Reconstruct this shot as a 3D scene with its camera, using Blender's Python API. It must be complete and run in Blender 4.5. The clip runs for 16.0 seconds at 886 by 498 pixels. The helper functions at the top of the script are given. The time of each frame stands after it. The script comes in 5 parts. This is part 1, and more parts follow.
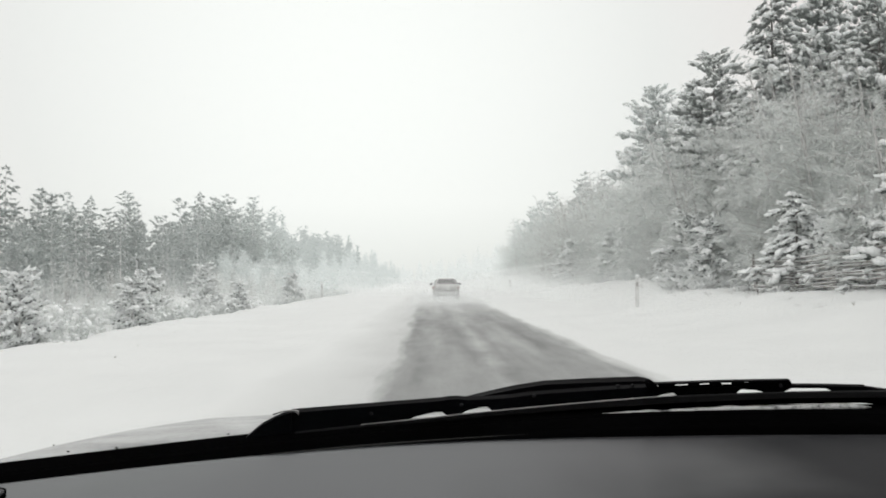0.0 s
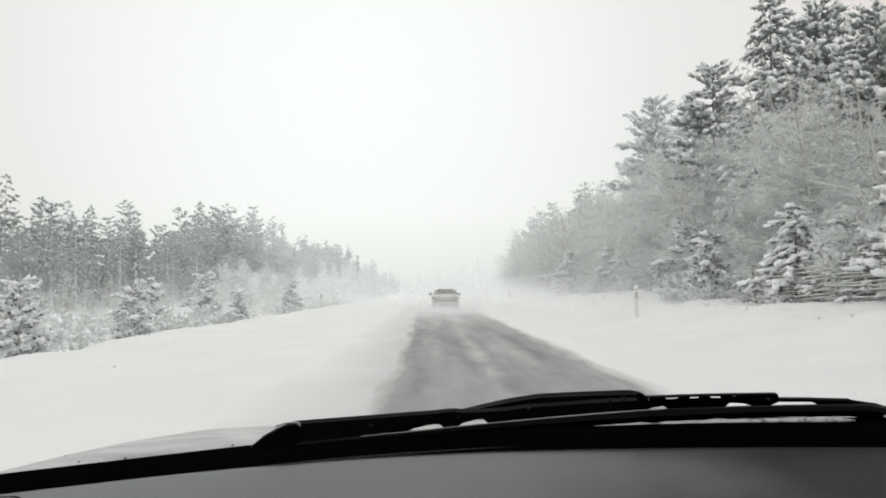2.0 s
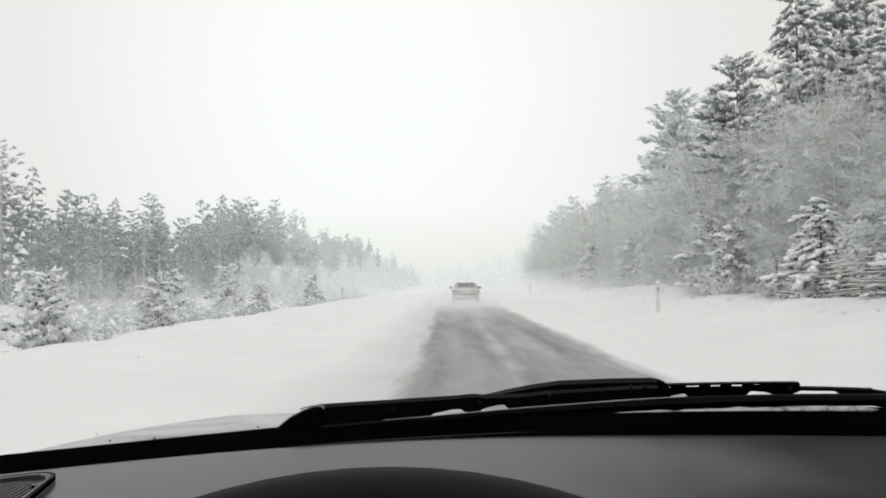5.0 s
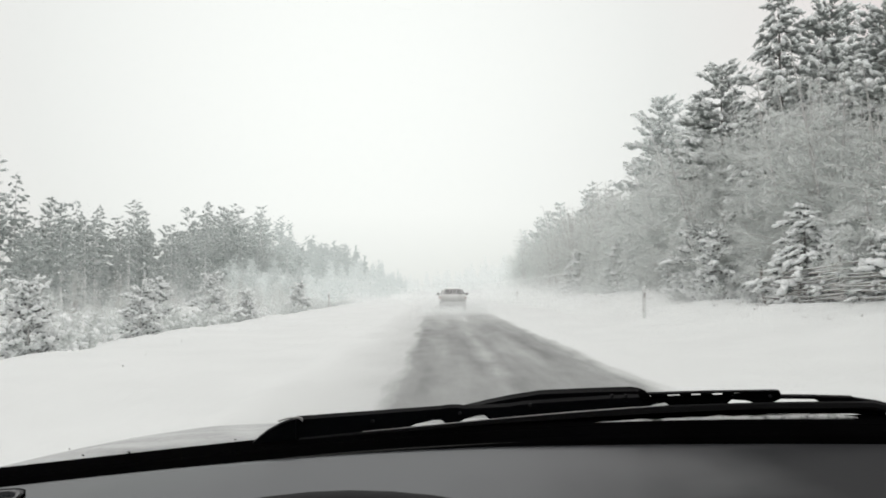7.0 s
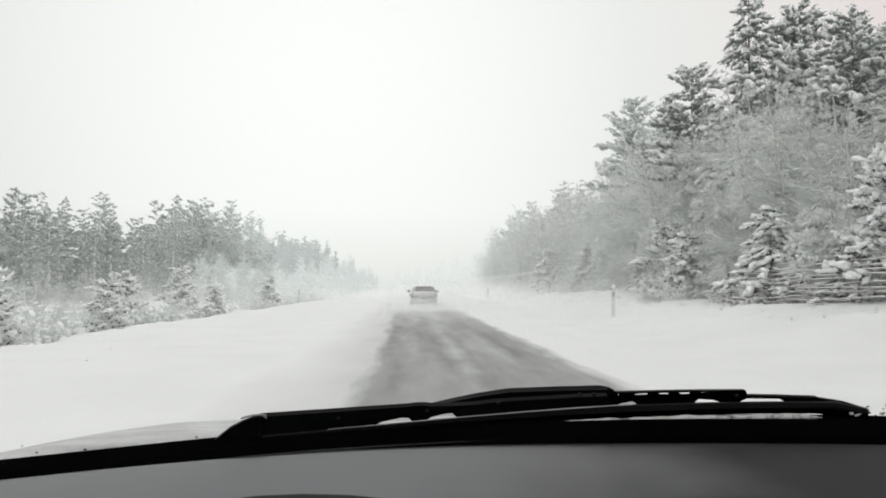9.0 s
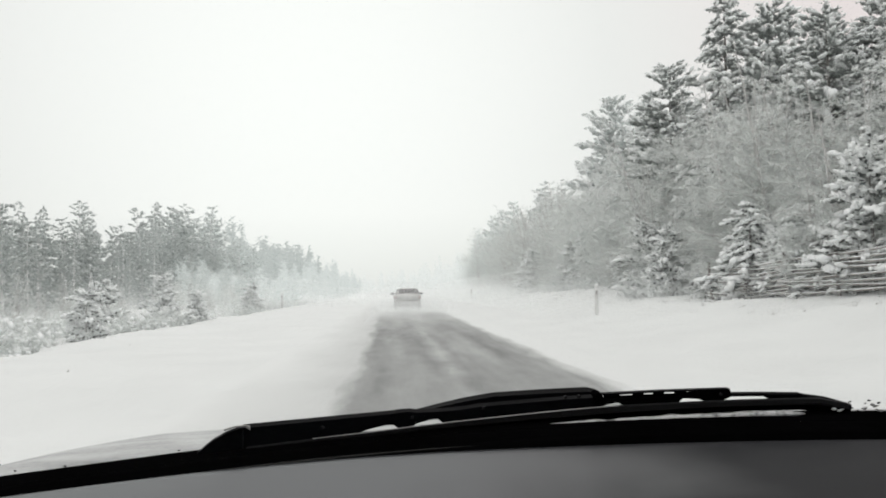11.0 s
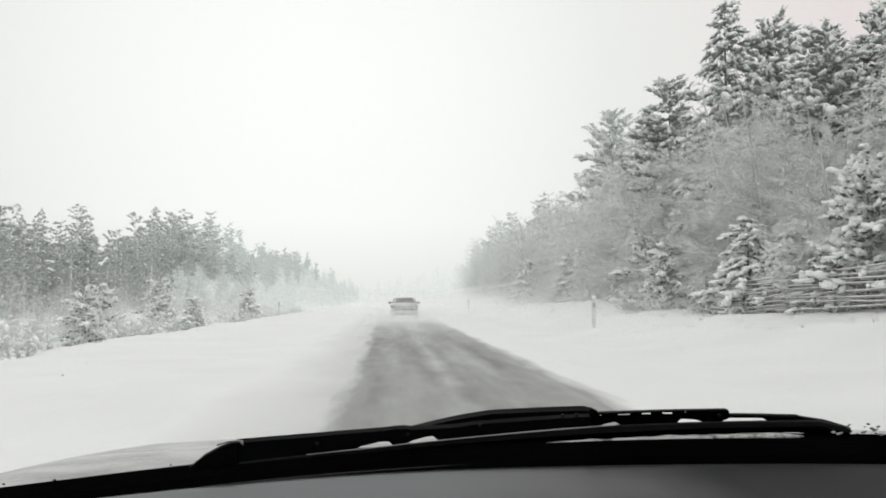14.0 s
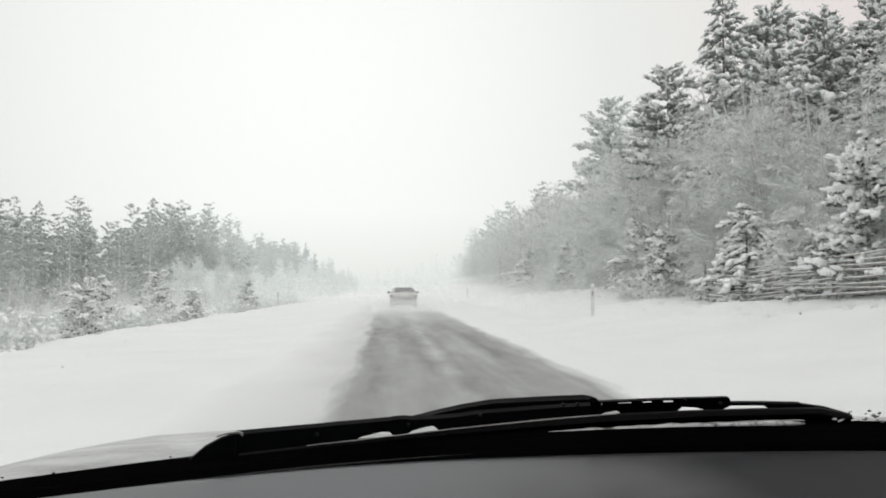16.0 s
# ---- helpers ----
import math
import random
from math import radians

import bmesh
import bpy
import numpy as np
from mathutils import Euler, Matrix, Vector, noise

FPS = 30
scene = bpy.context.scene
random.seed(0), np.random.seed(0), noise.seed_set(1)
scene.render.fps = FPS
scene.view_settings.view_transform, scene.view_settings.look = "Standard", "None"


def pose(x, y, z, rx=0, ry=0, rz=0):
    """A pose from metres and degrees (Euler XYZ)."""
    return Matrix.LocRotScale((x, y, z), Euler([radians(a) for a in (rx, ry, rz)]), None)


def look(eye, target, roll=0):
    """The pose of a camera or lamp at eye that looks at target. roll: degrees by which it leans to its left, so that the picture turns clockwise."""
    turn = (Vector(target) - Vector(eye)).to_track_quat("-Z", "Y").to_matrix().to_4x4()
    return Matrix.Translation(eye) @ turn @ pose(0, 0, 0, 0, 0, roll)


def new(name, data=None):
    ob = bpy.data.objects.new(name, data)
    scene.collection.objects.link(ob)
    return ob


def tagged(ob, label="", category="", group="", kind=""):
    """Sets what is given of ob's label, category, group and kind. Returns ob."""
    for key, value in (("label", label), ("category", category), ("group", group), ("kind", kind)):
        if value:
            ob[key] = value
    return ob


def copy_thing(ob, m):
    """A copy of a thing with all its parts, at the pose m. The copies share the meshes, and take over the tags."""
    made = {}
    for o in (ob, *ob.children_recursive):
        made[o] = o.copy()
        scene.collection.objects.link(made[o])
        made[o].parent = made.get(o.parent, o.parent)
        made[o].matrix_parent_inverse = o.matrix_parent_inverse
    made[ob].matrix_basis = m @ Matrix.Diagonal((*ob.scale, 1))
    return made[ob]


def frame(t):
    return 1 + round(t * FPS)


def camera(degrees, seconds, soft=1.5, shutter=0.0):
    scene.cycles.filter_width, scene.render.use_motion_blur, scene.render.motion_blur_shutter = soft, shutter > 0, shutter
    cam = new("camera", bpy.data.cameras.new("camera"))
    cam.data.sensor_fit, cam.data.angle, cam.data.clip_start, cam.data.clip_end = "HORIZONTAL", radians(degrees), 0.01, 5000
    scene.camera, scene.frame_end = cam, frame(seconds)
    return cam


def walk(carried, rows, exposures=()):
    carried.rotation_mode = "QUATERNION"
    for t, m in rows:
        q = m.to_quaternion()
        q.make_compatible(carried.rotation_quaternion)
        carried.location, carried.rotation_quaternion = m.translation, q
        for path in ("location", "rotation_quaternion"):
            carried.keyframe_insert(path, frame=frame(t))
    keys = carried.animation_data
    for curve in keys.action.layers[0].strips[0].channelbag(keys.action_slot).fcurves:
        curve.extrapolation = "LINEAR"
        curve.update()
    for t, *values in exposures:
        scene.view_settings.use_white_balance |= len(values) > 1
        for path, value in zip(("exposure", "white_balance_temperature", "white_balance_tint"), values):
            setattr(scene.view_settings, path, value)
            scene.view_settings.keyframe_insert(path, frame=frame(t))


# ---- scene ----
cam = camera(60.0, 16.0, soft=1.8)
walk(cam, [
    (0.0, pose(-0.0109, 0.0228, 1.2981, 92.351, 0.521, -0.930)),
    (0.5, pose(-0.0131, 0.0248, 1.2962, 91.887, 0.595, -1.057)),
    (1.0, pose(-0.0093, 0.0221, 1.3016, 92.080, 0.892, -1.854)),
    (1.5, pose(-0.0068, 0.0086, 1.3060, 92.711, 0.778, -1.746)),
    (2.0, pose(-0.0090, -0.0068, 1.3050, 93.097, 0.358, -0.963)),
    (2.5, pose(-0.0072, -0.0116, 1.3029, 93.099, 0.258, -0.955)),
    (3.0, pose(-0.0004, -0.0147, 1.3056, 93.226, 0.396, -0.682)),
    (3.5, pose(-0.0084, -0.0162, 1.2984, 92.896, 0.112, 0.397)),
    (4.0, pose(-0.0112, -0.0149, 1.2965, 92.604, 0.063, 0.570)),
    (6.5, pose(-0.0074, -0.0158, 1.3001, 92.853, 0.226, 0.311)),
    (7.0, pose(-0.0026, -0.0109, 1.3009, 93.104, 0.301, -0.403)),
    (7.5, pose(-0.0018, -0.0108, 1.2958, 93.484, -0.083, -1.666)),
    (8.0, pose(0.0048, -0.0116, 1.3083, 93.804, 0.396, -1.585)),
    (8.5, pose(-0.0025, -0.0087, 1.2967, 92.894, -0.189, -1.610)),
    (9.0, pose(0.0000, -0.0000, 1.3000, 92.900, -0.349, -2.570)),
    (9.5, pose(-0.0012, 0.0019, 1.3049, 93.064, -0.306, -2.733)),
    (10.0, pose(-0.0012, 0.0021, 1.3038, 93.051, 0.213, -3.080)),
    (12.5, pose(0.0054, 0.0110, 1.3058, 93.057, 0.672, -4.509)),
    (13.0, pose(0.0013, 0.0136, 1.3114, 93.556, 0.015, -4.638)),
    (13.5, pose(-0.0001, 0.0114, 1.3115, 93.603, -0.028, -4.423)),
    (14.0, pose(0.0008, 0.0100, 1.3110, 93.733, -0.070, -3.993)),
    (14.5, pose(0.0040, 0.0137, 1.3076, 93.339, 0.216, -4.025)),
    (15.0, pose(0.0041, 0.0165, 1.3037, 93.036, 0.453, -4.061)),
    (15.5, pose(0.0012, 0.0128, 1.3060, 93.164, 0.443, -3.811)),
    (16.0, pose(0.0004, 0.0157, 1.3111, 92.949, 0.322, -4.076)),
])


# ---- world, sun and exposure ----
def node(nt, kind, **values):
    n = nt.nodes.new(kind)
    for key, value in values.items():
        if key in n.inputs:
            n.inputs[key].default_value = value
    return n


def make_world():
    w = bpy.data.worlds.new("overcast")
    scene.world = w
    w.use_nodes = True
    nt = w.node_tree
    nt.nodes.clear()
    sky = nt.nodes.new("ShaderNodeTexSky")
    sky.sky_type, sky.sun_disc = "NISHITA", False
    sky.sun_elevation, sky.sun_rotation = radians(62), radians(-6)
    sky_dim = node(nt, "ShaderNodeMixRGB", Fac=1.0, Color2=(0.05, 0.05, 0.05, 1))
    sky_dim.blend_type = "MULTIPLY"
    nt.links.new(sky.outputs[0], sky_dim.inputs[1])
    # snow cloud, with lens glow and pinkish vignette painted in, brighter behind the camera
    co = nt.nodes.new("ShaderNodeTexCoord")
    dot = nt.nodes.new("ShaderNodeVectorMath")
    dot.operation = "DOT_PRODUCT"
    glow_way = Vector((-0.10, math.cos(radians(14)), math.sin(radians(14)))).normalized()
    dot.inputs[1].default_value = glow_way
    nt.links.new(co.outputs["Generated"], dot.inputs[0])
    ramp = nt.nodes.new("ShaderNodeValToRGB")
    ramp.color_ramp.elements[0].position, ramp.color_ramp.elements[0].color = 0.0, (1.12, 1.11, 1.10, 1)
    ramp.color_ramp.elements[1].position, ramp.color_ramp.elements[1].color = 1.0, (1.07, 1.085, 1.055, 1)
    e = ramp.color_ramp.elements.new(0.80)
    e.color = (0.86, 0.785, 0.772, 1)
    e = ramp.color_ramp.elements.new(0.55)
    e.color = (0.98, 0.93, 0.915, 1)
    e = ramp.color_ramp.elements.new(0.93)
    e.color = (0.915, 0.92, 0.895, 1)
    nt.links.new(dot.outputs["Value"], ramp.inputs[0])
    mix = node(nt, "ShaderNodeMixRGB", Fac=0.93)
    nt.links.new(sky_dim.outputs[0], mix.inputs[1])
    nt.links.new(ramp.outputs[0], mix.inputs[2])
    # an overcast sky: dim along the horizon, brightest overhead
    split = nt.nodes.new("ShaderNodeSeparateXYZ")
    nt.links.new(co.outputs["Generated"], split.inputs[0])
    rise = nt.nodes.new("ShaderNodeValToRGB")
    rise.color_ramp.elements[0].position, rise.color_ramp.elements[0].color = 0.0, (0.85, 0.86, 0.86, 1)
    rise.color_ramp.elements[1].position, rise.color_ramp.elements[1].color = 0.85, (1.25, 1.25, 1.25, 1)
    rise.color_ramp.elements.new(0.10).color = (0.98, 0.98, 0.98, 1)
    rise.color_ramp.elements.new(0.40).color = (1.0, 1.0, 1.0, 1)
    nt.links.new(split.outputs[2], rise.inputs[0])
    whole = node(nt, "ShaderNodeMixRGB", Fac=1.0)
    whole.blend_type = "MULTIPLY"
    nt.links.new(mix.outputs[0], whole.inputs[1])
    nt.links.new(rise.outputs[0], whole.inputs[2])
    bg = node(nt, "ShaderNodeBackground", Strength=1.0)
    nt.links.new(whole.outputs[0], bg.inputs[0])
    out = nt.nodes.new("ShaderNodeOutputWorld")
    nt.links.new(bg.outputs[0], out.inputs[0])


make_world()
sun = new("sun", bpy.data.lights.new("sun", "SUN"))
sun.data.energy, sun.data.angle, sun.data.color = 0.45, radians(60), (1.0, 0.98, 0.96)
sun.matrix_world = look((0, 0, 0), (0.10, -math.cos(radians(62)), -math.sin(radians(62))))


# ---- materials ----
def surface(name, colour, other=None, rough=0.6, scale=4.0, fine=40.0, bump=0.2, dist=0.01, metal=0.0, stretch=(1, 1, 1),
            spread=(0.35, 0.65), by_object=0.0, coat=0.0, spec=0.5, through_light=0.0):
    """Two-scale procedural surface in world metres."""
    m = bpy.data.materials.new(name)
    m.use_nodes = True
    nt = m.node_tree
    p = nt.nodes["Principled BSDF"]
    p.inputs["Roughness"].default_value = rough
    p.inputs["Metallic"].default_value = metal
    p.inputs["Coat Weight"].default_value = coat
    p.inputs["Specular IOR Level"].default_value = spec
    geo = nt.nodes.new("ShaderNodeNewGeometry")
    mapping = nt.nodes.new("ShaderNodeMapping")
    mapping.inputs["Scale"].default_value = stretch
    nt.links.new(geo.outputs["Position"], mapping.inputs[0])
    big = node(nt, "ShaderNodeTexNoise", Scale=scale, Detail=4.0)
    small = node(nt, "ShaderNodeTexNoise", Scale=fine, Detail=3.0)
    for n in (big, small):
        nt.links.new(mapping.outputs[0], n.inputs["Vector"])
    both = node(nt, "ShaderNodeMath")
    both.operation = "MULTIPLY_ADD"
    both.inputs[1].default_value = 0.35
    nt.links.new(small.outputs["Fac"], both.inputs[0])
    scaled = node(nt, "ShaderNodeMath")
    scaled.operation = "MULTIPLY"
    scaled.inputs[1].default_value = 0.65
    nt.links.new(big.outputs["Fac"], scaled.inputs[0])
    nt.links.new(scaled.outputs[0], both.inputs[2])
    ramp = nt.nodes.new("ShaderNodeValToRGB")
    other = other or tuple(c * 0.75 for c in colour)
    ramp.color_ramp.elements[0].position, ramp.color_ramp.elements[0].color = spread[0], (*other, 1)
    ramp.color_ramp.elements[1].position, ramp.color_ramp.elements[1].color = spread[1], (*colour, 1)
    nt.links.new(both.outputs[0], ramp.inputs[0])
    last = ramp.outputs[0]
    if by_object:
        info = nt.nodes.new("ShaderNodeObjectInfo")
        rng = node(nt, "ShaderNodeMapRange")
        rng.inputs["To Min"].default_value, rng.inputs["To Max"].default_value = 1 - by_object, 1 + by_object
        nt.links.new(info.outputs["Random"], rng.inputs["Value"])
        vary = node(nt, "ShaderNodeHueSaturation")
        nt.links.new(rng.outputs[0], vary.inputs["Value"])
        nt.links.new(last, vary.inputs["Color"])
        last = vary.outputs[0]
    nt.links.new(last, p.inputs["Base Color"])
    if bump:
        b = node(nt, "ShaderNodeBump", Strength=bump, Distance=dist)
        nt.links.new(both.outputs[0], b.inputs["Height"])
        nt.links.new(b.outputs[0], p.inputs["Normal"])
    if through_light:
        thin = nt.nodes.new("ShaderNodeBsdfTranslucent")
        nt.links.new(last, thin.inputs["Color"])
        both_ways = node(nt, "ShaderNodeMixShader", Fac=through_light)
        nt.links.new(p.outputs[0], both_ways.inputs[1])
        nt.links.new(thin.outputs[0], both_ways.inputs[2])
        nt.links.new(both_ways.outputs[0], nt.nodes["Material Output"].inputs[0])
    return m


SNOW_TONES = ((0.66, 0.678, 0.671), (0.605, 0.622, 0.616))
snow = surface("snow", *SNOW_TONES, rough=0.85, scale=0.5, fine=7.0, bump=0.35, dist=0.05, spec=0.2)
clump_snow = surface("clump_snow", (0.95, 0.965, 0.96), (0.91, 0.925, 0.92), rough=0.9, scale=2.0, fine=14.0, bump=0.3, dist=0.03, by_object=0.02, spec=0.2, through_light=0.2)
# needles, rimed twigs and bark, paler by level to paint in distance haze
HAZE_NEEDLES = [surface("needles", hi, lo, rough=0.85, scale=1.0, fine=8.0, bump=0, by_object=v, spec=0.15, through_light=0.45) for hi, lo, v in (
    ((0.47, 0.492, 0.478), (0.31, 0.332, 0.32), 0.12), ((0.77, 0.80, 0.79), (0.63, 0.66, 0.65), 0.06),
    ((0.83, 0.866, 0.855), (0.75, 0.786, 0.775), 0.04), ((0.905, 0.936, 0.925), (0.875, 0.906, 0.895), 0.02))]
RIME_HAZE_TWIGS = [surface("twigs", hi, lo, rough=0.9, scale=0.9, fine=6.0, bump=0, by_object=v, spec=0.15, through_light=0.68) for hi, lo, v in (
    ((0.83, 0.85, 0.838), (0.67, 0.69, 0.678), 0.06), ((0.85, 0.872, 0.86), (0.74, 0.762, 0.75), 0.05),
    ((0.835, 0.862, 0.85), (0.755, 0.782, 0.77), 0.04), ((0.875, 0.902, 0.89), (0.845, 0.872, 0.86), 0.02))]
HAZE_BARK = [surface("bark", hi, lo, rough=0.9, scale=3.0, fine=25.0, bump=0.5, dist=0.02, stretch=(1, 1, 0.3)) for hi, lo in (
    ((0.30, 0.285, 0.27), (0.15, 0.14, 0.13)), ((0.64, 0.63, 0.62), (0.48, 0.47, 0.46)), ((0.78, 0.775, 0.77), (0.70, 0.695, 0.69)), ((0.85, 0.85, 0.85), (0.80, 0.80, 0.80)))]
# belt needles, likewise paled with distance to stand for haze
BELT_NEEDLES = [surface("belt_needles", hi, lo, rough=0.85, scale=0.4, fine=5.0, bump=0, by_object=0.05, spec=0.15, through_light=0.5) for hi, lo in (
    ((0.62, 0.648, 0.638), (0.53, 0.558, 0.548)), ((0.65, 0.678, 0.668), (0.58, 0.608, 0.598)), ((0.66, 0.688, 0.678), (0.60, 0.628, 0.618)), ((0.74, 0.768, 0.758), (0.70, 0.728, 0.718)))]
young_needles = surface("young_needles", (0.30, 0.316, 0.309), (0.17, 0.182, 0.176), rough=0.85, scale=3.0, fine=16.0, bump=0, by_object=0.08, spec=0.15, through_light=0.45)
needles, rime_twigs, bark = HAZE_NEEDLES[0], RIME_HAZE_TWIGS[0], HAZE_BARK[0]
dark_twigs = surface("dark_twigs", (0.42, 0.405, 0.39), (0.24, 0.23, 0.22), rough=0.9, scale=1.1, fine=8.0, bump=0, by_object=0.15, spec=0.2, through_light=0.3)
grey_wood = surface("grey_wood", (0.34, 0.32, 0.30), (0.18, 0.17, 0.16), rough=0.9, scale=2.0, fine=30.0, bump=0.4, dist=0.01, stretch=(1, 0.2, 1))
silver_paint = surface("silver_paint", (0.60, 0.60, 0.59), (0.51, 0.51, 0.50), rough=0.45, scale=1.5, fine=8.0, bump=0, coat=0.5, spec=0.5)
white_paint = surface("white_paint", (0.45, 0.46, 0.46), (0.20, 0.205, 0.205), rough=0.6, scale=11.0, fine=170.0, bump=0.25, dist=0.004, coat=0.2, spread=(0.36, 0.64), stretch=(0.75, 1, 1))
black_plastic = surface("black_plastic", (0.002, 0.002, 0.0022), (0.001, 0.001, 0.001), rough=0.9, scale=9.0, fine=120.0, bump=0.1, dist=0.001, spec=0.0)
satin_black = surface("satin_black", (0.003, 0.0032, 0.0038), (0.0015, 0.0015, 0.0018), rough=0.45, scale=12.0, fine=150.0, bump=0.2, dist=0.001, spec=0.015)
blade_black = surface("blade_black", (0.0038, 0.0043, 0.0052), (0.0012, 0.0013, 0.0016), rough=0.45, scale=25.0, fine=180.0, bump=0.5, dist=0.002, spec=0.03, stretch=(0.4, 1, 1.5))
rubber = surface("rubber", (0.008, 0.008, 0.009), (0.004, 0.004, 0.004), rough=0.75, scale=12.0, fine=150.0, bump=0.1, dist=0.001, spec=0.2)
dash_plastic = surface("dash_plastic", (0.0105, 0.0115, 0.0135), (0.0085, 0.0093, 0.0108), rough=0.32, scale=5.0, fine=420.0, bump=0.15, dist=0.0004, spec=0.6)


def sheen_fade(m, x0, x1, gloss, rough):
    """Gloss graded to imitate a sky reflection fading to the right and the cabin."""
    nt = m.node_tree
    p = nt.nodes["Principled BSDF"]
    geo = nt.nodes.new("ShaderNodeNewGeometry")
    sep = nt.nodes.new("ShaderNodeSeparateXYZ")
    nt.links.new(geo.outputs["Position"], sep.inputs[0])
    cloud = node(nt, "ShaderNodeTexNoise", Scale=5.0, Detail=3.0)
    nt.links.new(geo.outputs["Position"], cloud.inputs["Vector"])
    shift = node(nt, "ShaderNodeMath")
    shift.operation = "MULTIPLY_ADD"
    shift.inputs[1].default_value = 0.30
    nt.links.new(cloud.outputs["Fac"], shift.inputs[0])
    reach = node(nt, "ShaderNodeMath")
    reach.operation = "MULTIPLY_ADD"
    reach.inputs[1].default_value = -0.7
    nt.links.new(sep.outputs[1], reach.inputs[0])
    nt.links.new(sep.outputs[0], reach.inputs[2])
    nt.links.new(reach.outputs[0], shift.inputs[2])
    p.inputs["Specular Tint"].default_value = (0.88, 0.95, 1.0, 1)
    for key, (a, b) in (("Specular IOR Level", gloss), ("Roughness", rough)):
        rng = nt.nodes.new("ShaderNodeMapRange")
        rng.interpolation_type = "SMOOTHSTEP"
        for name, value in (("From Min", x0 + 0.15 - 0.53), ("From Max", x1 + 0.15 - 0.53), ("To Min", a), ("To Max", b)):
            rng.inputs[name].default_value = value
        nt.links.new(shift.outputs[0], rng.inputs["Value"])
        nt.links.new(rng.outputs[0], p.inputs[key])


sheen_fade(dash_plastic, 0.04, 0.36, (0.84, 0.07), (0.30, 0.45))
dark_trim = surface("dark_trim", (0.008, 0.008, 0.009), (0.005, 0.005, 0.006), rough=0.8, scale=8.0, fine=300.0, bump=0.15, dist=0.0006, spec=0.2)
wheel_leather = surface("wheel_leather", (0.0045, 0.005, 0.006), (0.003, 0.0034, 0.004), rough=0.6, scale=10.0, fine=260.0, bump=0.15, dist=0.0005, spec=0.10)
charcoal_rubber = surface("charcoal_rubber", (0.026, 0.026, 0.025), (0.019, 0.019, 0.018), rough=0.7, scale=10.0, fine=200.0, bump=0.15, dist=0.0005, spec=0.15)
vent_plastic = surface("vent_plastic", (0.034, 0.036, 0.039), (0.026, 0.028, 0.031), rough=0.4, scale=8.0, fine=300.0, bump=0.1, dist=0.0004, spec=0.5)
headliner = surface("headliner", (0.10, 0.10, 0.10), (0.08, 0.08, 0.08), rough=0.95, scale=6.0, fine=200.0, bump=0.1, dist=0.001)
# red dulled towards grey, haze painted into the lens
red_lens = surface("red_lens", (0.50, 0.40, 0.39), (0.42, 0.34, 0.33), rough=0.3, scale=8.0, fine=60.0, bump=0)
steel = surface("steel", (0.45, 0.45, 0.46), (0.36, 0.36, 0.37), rough=0.4, metal=0.9, scale=10.0, fine=80.0, bump=0.1, dist=0.001)
post_plastic = surface("post_plastic", (0.74, 0.74, 0.73), (0.62, 0.62, 0.61), rough=0.6, scale=5.0, fine=40.0, bump=0.1, dist=0.003)
cowl_frost = surface("cowl_frost", (0.58, 0.58, 0.58), (0.08, 0.08, 0.08), rough=0.8, scale=60.0, fine=300.0, bump=0.6, dist=0.004, spread=(0.36, 0.52))


def glass(name, tint, gloss):
    m = bpy.data.materials.new(name)
    m.use_nodes = True
    nt = m.node_tree
    nt.nodes.clear()
    clear = node(nt, "ShaderNodeBsdfTransparent", Color=(*tint, 1))
    shiny = node(nt, "ShaderNodeBsdfGlossy", Roughness=0.02)
    mix = node(nt, "ShaderNodeMixShader", Fac=gloss)
    out = nt.nodes.new("ShaderNodeOutputMaterial")
    nt.links.new(clear.outputs[0], mix.inputs[1])
    nt.links.new(shiny.outputs[0], mix.inputs[2])
    nt.links.new(mix.outputs[0], out.inputs[0])
    return m


windscreen_glass = glass("windscreen_glass", (0.99, 0.995, 0.99), 0.002)
# side windows, out of view: tint added to darken the dashboard
tinted_glass = glass("tinted_glass", (0.45, 0.46, 0.46), 0.04)
dark_glass = surface("dark_glass", (0.06, 0.06, 0.065), (0.045, 0.045, 0.05), rough=0.25, scale=3.0, fine=30.0, bump=0, spec=0.5)

# greys lifted to paint haze into the car ahead; plain slush elsewhere
dusted_glass = surface("dusted_glass", (0.17, 0.17, 0.17), (0.13, 0.13, 0.13), rough=0.5, scale=4.0, fine=30.0, bump=0.1, dist=0.004)
slush_grey = surface("slush_grey", (0.42, 0.41, 0.40), (0.28, 0.275, 0.27), rough=0.9, scale=4.0, fine=20.0, bump=0.4, dist=0.01)


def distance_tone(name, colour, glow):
    """Plain backdrop of far woods: haze painted in as a pale, glowing colour."""
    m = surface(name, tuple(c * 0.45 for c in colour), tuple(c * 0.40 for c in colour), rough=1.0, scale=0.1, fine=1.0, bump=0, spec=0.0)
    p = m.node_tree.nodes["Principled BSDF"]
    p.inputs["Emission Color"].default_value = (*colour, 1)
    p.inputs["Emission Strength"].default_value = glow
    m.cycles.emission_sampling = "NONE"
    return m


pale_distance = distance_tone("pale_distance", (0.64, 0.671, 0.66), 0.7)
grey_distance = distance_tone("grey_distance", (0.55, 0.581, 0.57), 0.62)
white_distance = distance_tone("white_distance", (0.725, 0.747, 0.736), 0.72)


